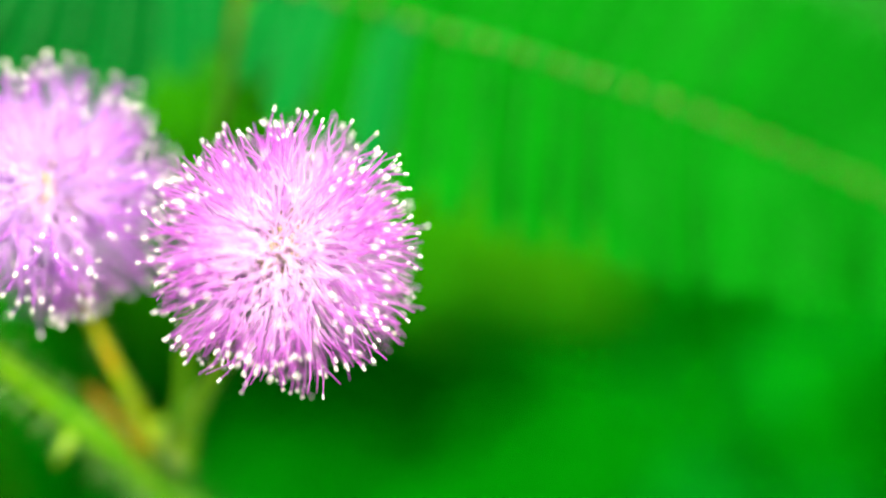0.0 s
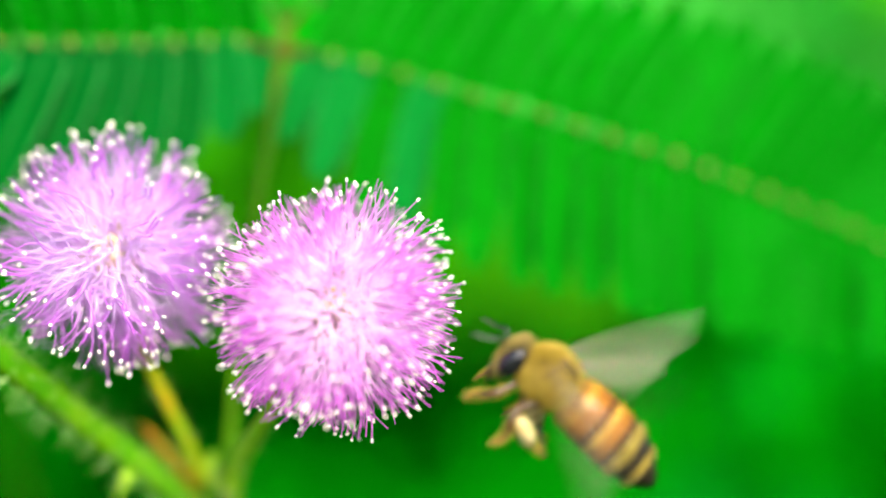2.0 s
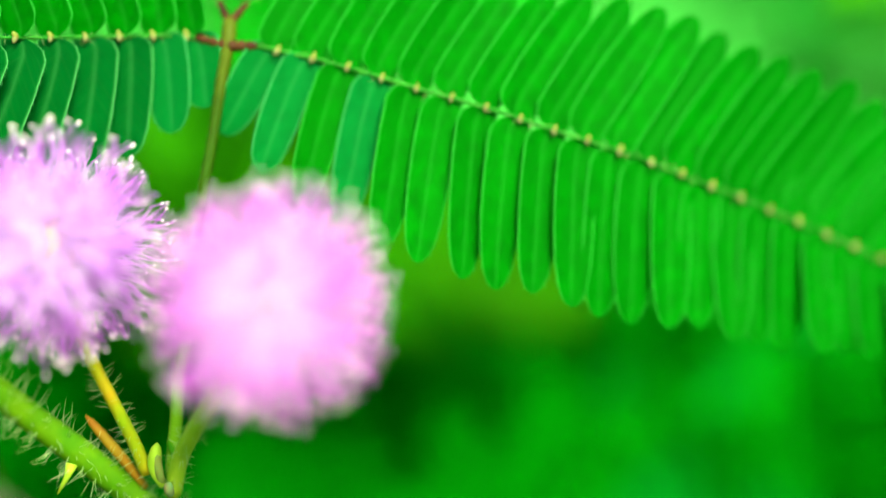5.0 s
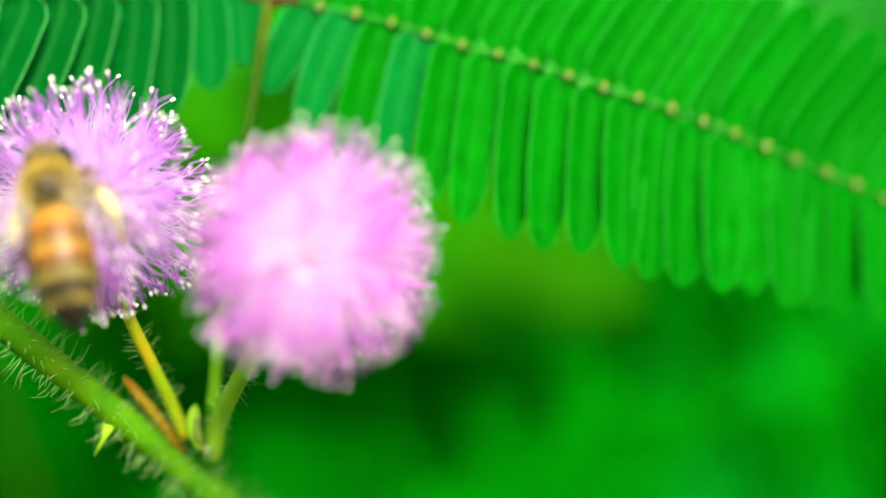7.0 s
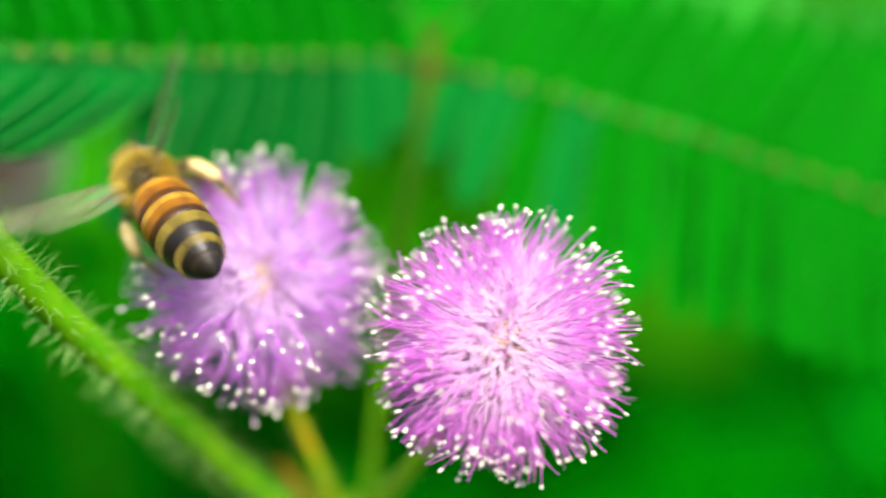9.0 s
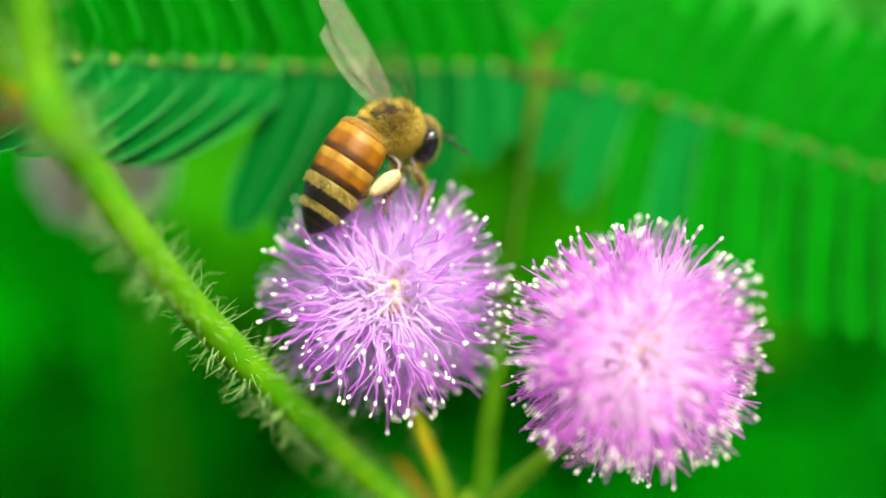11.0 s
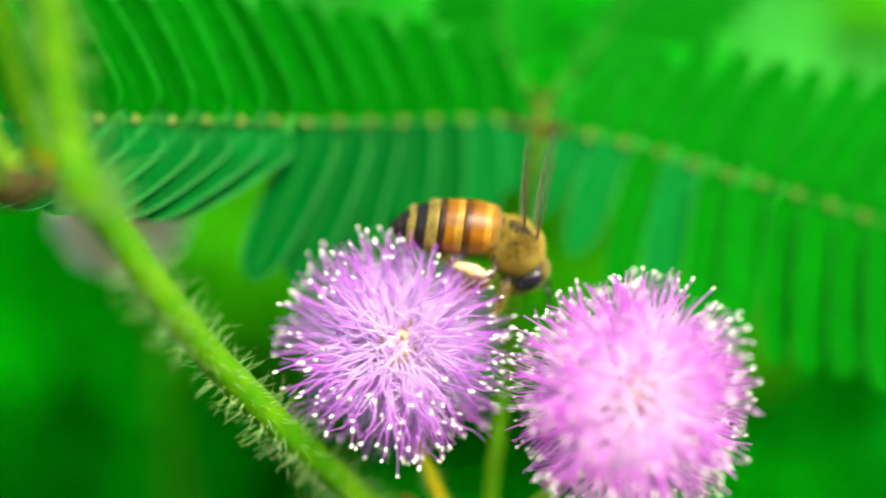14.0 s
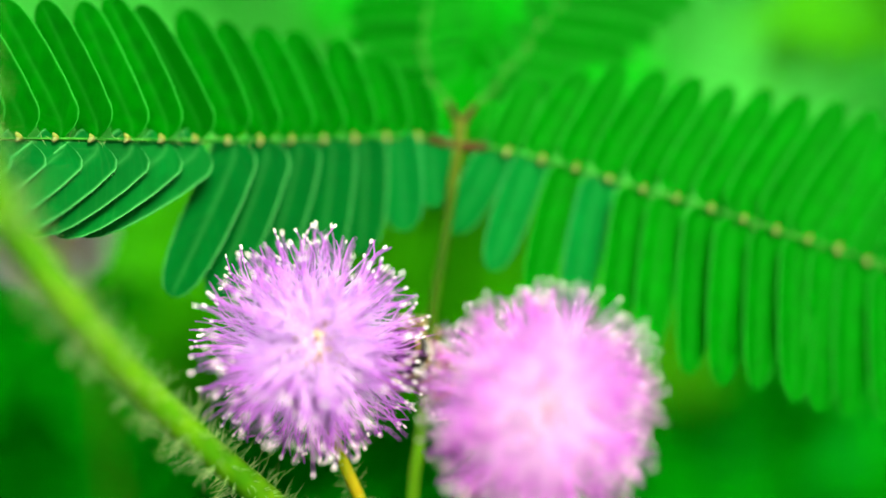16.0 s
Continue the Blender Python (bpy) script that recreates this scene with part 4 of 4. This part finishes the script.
for s in (-1, 1):
    for name, line, r, mats in (
            ("front_leg", [(1.3, s * 0.8, -1.3), (1.8, s * 1.5, -2.2), (2.5, s * 1.5, -3.0), (2.9, s * 1.2, -3.9)], 0.2, SHELL_BROWN),
            ("middle_leg", [(0.2, s * 1.0, -1.5), (0.3, s * 2.0, -2.4), (-0.2, s * 2.1, -3.6), (0.2, s * 1.8, -4.8)], 0.22, SHELL_BROWN),
            ("hind_leg", [(-0.6, s * 1.0, -1.0), (-0.1, s * 1.8, -0.9), (-0.2, s * 2.4, -0.9), (-1.9, s * 3.0, -1.7), (-2.7, s * 3.0, -2.5), (-3.4, s * 2.9, -3.3)], 0.25, SHELL_BROWN)):
        f = Form()
        tube(f, smooth_line(line, 18), lambda u, r=r: r * (1.0 + 0.5 * math.exp(-((u - 0.45) / 0.2) ** 2) - 0.75 * u), 8)
        leg = part(name, f, mats, bee)
        g = Form()
        leg_line = smooth_line(line, 30)
        for k in range(320):
            p = leg_line[rnd.randrange(4, 28)]
            d = Vector((rnd.gauss(0, 1), rnd.gauss(0, 1), rnd.gauss(0, 1))).normalized()
            tube(g, [p, p + d * rnd.uniform(0.3, 0.6)], lambda q: 0.018 * (1 - 0.8 * q), 3, False)
        tagged(part("leg_hair", g, FUR, leg), kind="stuff")
        if name == "hind_leg":
            f = Form()
            HIND_LEGS.append((leg, s))
            turn = frame_of((-1.7, 0.6 * s, -0.8), (0, s, 0.4)).to_3x3()
            ball(f, (-1.15, s * 2.85, -1.3), (0.56, 1.2, 0.48), 8, 10, turn)
            f.v = [tuple(Vector(p) + 0.1 * Vector((noise.noise(Vector(p) * 2.1), noise.noise(Vector(p) * 2.3 + Vector((5, 0, 0))), noise.noise(Vector(p) * 1.9 + Vector((0, 7, 0)))))) for p in f.v]
            part("pollen_load", f, POLLEN, leg, "lumpy cream pollen load")


def wing_form(length, chord):
    """A thin blade out along +Y with its front edge at +X."""
    f = Form()
    verts, faces = [], []
    n = 14
    for top in (1, 0):
        for i in range(n + 1):
            u = i / n
            w = chord * (0.22 + 0.95 * math.sin(math.pi * min(1, u * 0.78 + 0.05)) ** 0.8) * (1 if u < 0.9 else math.sqrt(max(0.0, 1 - ((u - 0.9) / 0.1) ** 2)) * 0.95 + 0.05)
            for q in (0, 0.33, 0.66, 1.0):
                x = 0.25 * chord * math.sin(2.4 * u) - w * q * (0.9 if u < 0.9 else 0.85)
                verts.append((x, length * u, 0.05 * math.sin(6 * u + 3 * q) + (0.012 if top else -0.012)))
    for top in (0, 1):
        o = top * (n + 1) * 4
        for i in range(n):
            for k in range(3):
                q = (o + i * 4 + k, o + i * 4 + k + 1, o + (i + 1) * 4 + k + 1, o + (i + 1) * 4 + k)
                faces.append(q if top else q[::-1])
    f.add(verts, faces)
    return f


WINGS = []
for s in (-1, 1):
    for name, length, chord, hinge in (("fore_wing", 8.4, 2.4, (0.5, s * 1.25, 1.15)), ("hind_wing", 5.6, 1.6, (-0.5, s * 1.25, 1.05))):
        f = wing_form(length, chord)
        if s < 0:
            f.v = [(x, -y, z) for x, y, z in f.v]
            f.f = [q[::-1] for q in f.f]
        g = part(name, f, WING, bee, "clear amber wing with brown veins")
        for line in ([(0.15, 0.1), (0.45, 0.5), (0.15, 0.97)], [(0.0, 0.1), (-0.1, 0.55), (-0.3, 0.9)], [(-0.1, 0.1), (-0.75, 0.5), (-0.8, 0.7)]):
            v = Form()
            tube(v, smooth_line([(x * chord * 0.5, s * y * length, 0.03) for x, y in line], 10), lambda u: 0.035 * (1 - 0.6 * u), 4, False)
            part("wing_vein", v, SHELL_BROWN, g)
        WINGS.append((g, s, hinge, 0 if name == "fore_wing" else 1))


def bee_pose(x, y, z, heading, away, roll):
    """heading: degrees in the upright plane across the view; away: degrees by which the head points to the viewer; roll: from its back towards the viewer."""
    h, e, r = radians(heading), radians(away), radians(roll)
    u = Vector((math.cos(h) * math.cos(e), -math.sin(e), math.sin(h) * math.cos(e)))
    d0 = Vector((0, -1, 0))
    d0 = (d0 - u * d0.dot(u)).normalized()
    d = d0 * math.cos(r) + u.cross(d0) * math.sin(r)
    m = Matrix((u, d.cross(u), d)).transposed().to_4x4()
    return Matrix.Translation(at(x, y, z)) @ m


def wing_pose(side, hinge, raise_, sweep, twist=0):
    return Matrix.Translation(Vector(hinge) * MM) @ Matrix.Rotation(side * radians(raise_), 4, "X") @ Matrix.Rotation(side * radians(sweep), 4, "Z") @ Matrix.Rotation(radians(twist), 4, "Y")


def abdomen_pose(bend, aside):
    """bend: degrees by which the abdomen curls under; aside: by which it swings to the side."""
    return Matrix.Translation(WAIST * MM) @ Matrix.Rotation(radians(aside), 4, "Z") @ Matrix.Rotation(-radians(bend), 4, "Y")


def leg_pose(side, drop, swing):
    """A hind leg swung down and forward round its hip by so many degrees."""
    hip = Vector((-0.6, side * 1.0, -1.0)) * MM
    return Matrix.Translation(hip) @ Matrix.Rotation(-side * radians(drop), 4, "X") @ Matrix.Rotation(-side * radians(swing), 4, "Z") @ Matrix.Translation(-hip)

# ---- what moves ----

# seconds, place in millimetres, heading, tilt to the viewer, roll, bend and swing of the abdomen
BEE_ROWS = [
    (0.0, 48.02, 62.80, 25.52, 160, 0, 70, 0, 0),
    (0.5, 34.60, 62.80, 19.96, 160, 0, 70, 0, 0),
    (0.7, 26.16, 62.80, 13.76, 160, 0, 70, 0, 0),
    (0.8, 23.33, 62.80, 12.18, 161, 0, 70, 0, 0),
    (0.9, 19.25, 62.80, 9.01, 161, 0, 70, 0, 0),
    (1.0, 16.25, 62.80, 7.35, 160, 0, 70, 0, 0),
    (1.1, 13.22, 62.80, 5.23, 162, 0, 72, 0, 0),
    (1.2, 8.94, 61.80, 1.50, 156, 0, 72, 0, 0),
    (1.3, 5.73, 61.80, -0.72, 156, 0, 72, 0, 0),
    (1.4, 2.48, 61.80, -3.37, 148, 0, 72, 0, 0),
    (1.5, 1.54, 61.30, -4.36, 142, 0, 68, 0, 0),
    (1.6, 0.71, 61.30, -4.13, 141, 0, 65, 0, 0),
    (1.8, 1.79, 61.30, -4.35, 144, 0, 65, 0, 0),
    (2.0, 3.80, 61.30, -3.90, 139, 0, 65, 0, 0),
    (2.2, 5.68, 60.80, 0.17, 141, 0, 65, 0, 0),
    (2.4, 7.01, 60.40, 4.21, 146, 0, 70, 0, 0),
    (2.5, 6.60, 60.00, 5.20, 148, 0, 72, 0, 0),
    (2.6, 6.45, 59.80, 5.51, 151, 0, 72, 0, 0),
    (2.8, 5.16, 59.00, 5.05, 151, 0, 72, 0, 0),
    (3.0, 1.83, 58.00, 1.54, 151, 0, 72, 0, 0),
    (3.2, -3.60, 55.00, -3.32, 151, 0, 70, 0, 0),
    (3.3, -5.60, 53.00, -5.30, 151, 0, 68, 0, 0),
    (3.4, -8.40, 51.00, -8.60, 150, 0, 65, 0, 0),
    (3.5, -10.20, 50.50, -11.20, 149, 0, 63, 0, 0),
    (3.7, -13.20, 50.00, -14.60, 148, 0, 60, 0, 0),
    (4.4, -25.45, 54.00, -14.00, 114, 0, 40, 0, 0),
    (5.2, -27.82, 58.00, -4.84, 94, 0, 10, 0, 0),
    (5.8, -25.07, 62.00, -0.22, 91, 0, 0, 0, 0),
    (6.0, -24.33, 62.50, -0.39, 89, 0, 0, 0, 0),
    (6.3, -24.90, 63.00, 0.84, 92, 0, 0, 0, 0),
    (6.6, -24.69, 63.50, 2.28, 94, 0, 0, 0, 0),
    (7.0, -23.45, 65.00, 3.40, 105, -20, 0, 0, 0),
    (7.2, -24.86, 65.50, 4.99, 107, -15, 0, 0, 0),
    (7.5, -25.08, 64.00, 5.04, 114, -15, 0, 0, 0),
    (7.7, -25.38, 64.00, 5.32, 118, -15, 0, 0, 0),
    (8.0, -27.26, 65.25, 5.35, 142, -10, 5, 0, -20),
    (8.2, -27.05, 65.25, 6.32, 144, -10, 5, 0, -20),
    (8.5, -28.55, 65.30, 7.45, 147, -14, 0, 0, -14),
    (8.7, -29.72, 65.50, 7.90, 134, -20, 0, 0, 13),
    (9.0, -28.45, 66.10, 8.60, 134, -40, 0, 0, 0),
    (9.2, -27.60, 66.20, 9.70, 80, -45, -15, 23, 10),
    (9.5, -27.12, 66.50, 10.58, 12, -42, -55, 52, 54),
    (9.7, -26.85, 66.50, 10.20, 14, -44, -55, 53, 46),
    (10.0, -25.44, 66.30, 11.44, 15, -45, -58, 53, 36),
    (10.2, -25.35, 66.50, 11.08, 15, -45, -58, 53, 38),
    (11.2, -21.80, 67.60, 12.60, -10, -26, -66, 62, 20),
    (12.3, -19.70, 68.13, 11.60, -40, -26, -76, 70, -16),
    (12.5, -18.40, 68.13, 11.25, -44, -28, -78, 66, -18),
    (13.0, -18.60, 68.20, 11.40, -52, -32, -78, 74, -20),
    (13.5, -17.18, 68.80, 9.90, -54, -30, -74, 66, -12),
    (14.0, -15.20, 69.70, 8.80, -50, -20, -70, 46, 0),
    (14.5, -13.60, 72.11, 7.40, -60, -25, -60, 46, 0),
    (14.7, -14.44, 73.00, 6.50, -24, -56, -40, 3, 0),
    (15.0, -14.57, 73.60, 6.26, -20, -63, -25, 0, 0),
    (15.3, -14.93, 75.20, 5.51, -12, -65, -18, 0, 0),
    (15.6, -13.00, 77.00, 2.40, -28, -62, -14, 0, 0),
    (16.0, -14.60, 79.50, 0.60, -45, -66, -10, 0, 0),
]
# seconds, distance ahead of the first eye that is sharp
FOCUS_ROWS = [
    (0.0, 63.5), (1.0, 64.0), (1.5, 64.0), (2.0, 64.8), (2.5, 65.4), (3.0, 65.0), (3.5, 65.4), (4.5, 71.0), (5.8, 78.5), (6.0, 78.3), (6.5, 76.6), (7.0, 72.2), (7.5, 69.2), (8.0, 65.0),
    (8.5, 63.0), (9.0, 63.4), (9.5, 63.6), (10.0, 64.4), (11.0, 66.0), (12.5, 66.6), (13.5, 66.6), (14.5, 66.6), (15.0, 66.9), (15.5, 69.4), (16.0, 71.3),
]
FLAP_END = 10.4


def motions():
    walk(bee, [(t, bee_pose(*row)) for t, *row, bend, aside in BEE_ROWS])
    walk(lilac_flower, [(t, Matrix.Translation(at(-18.3, 76.4, -12.4 + dz))) for t, dz in ((0.0, 0.0), (5.0, 0.0), (7.0, -0.1), (8.5, -0.1), (9.0, -0.25), (10.0, -0.33), (10.2, -0.35), (11.4, -0.9), (12.5, -1.2), (13.5, -1.1), (14.2, -0.7), (15.0, -0.2), (16.0, 0.0))])
    walk(abdomen, [(t, abdomen_pose(bend, aside)) for t, *_, bend, aside in BEE_ROWS])
    walk(focus_point, [(t, Matrix.Translation(at(-10, y, 0))) for t, y in FOCUS_ROWS])
    for leg_, side in HIND_LEGS:
        walk(leg_, [(t, leg_pose(side, drop, swing)) for t, drop, swing in ((0.0, 66, 10), (3.7, 66, 10), (5.8, 20, 0), (8.0, 0, 0), (9.0, 0, 0), (10.2, 24, 10), (12.3, 66, 34), (13.0, 68, 36), (14.0, 56, 10), (16.0, 30, 0))])
    for wing, side, hinge, hind in WINGS:
        rows = []
        for k in range(int(FLAP_END * FPS) + 1):
            if abs(k / FPS - 8.95) < 0.21:      # it balances with its wings held out
                rows.append((k / FPS, wing_pose(side, hinge, 40 + (k % 2), 14 + 6 * hind, 12)))
            else:
                rows.append((k / FPS, wing_pose(side, hinge, (20, 92, 58, -22, -50)[k % 5], (40, 32, 36, 48, 44)[k % 5] + 12 * hind)))
        rows += [(t, wing_pose(side, hinge, a, b + 8 * hind, c)) for t, a, b, c in ((10.8, 50, 30, 20), (12.3, 66, 66, 20), (12.5, 68, 68, 20), (13.0, 72, 70, 40), (13.5, 78, 68, 62), (14.0, 80, 44, 70), (14.5, 78, 54, 60), (15.0, 60, 50, 40), (16.0, 40, 60, 20))]
        walk(wing, rows)


motions()
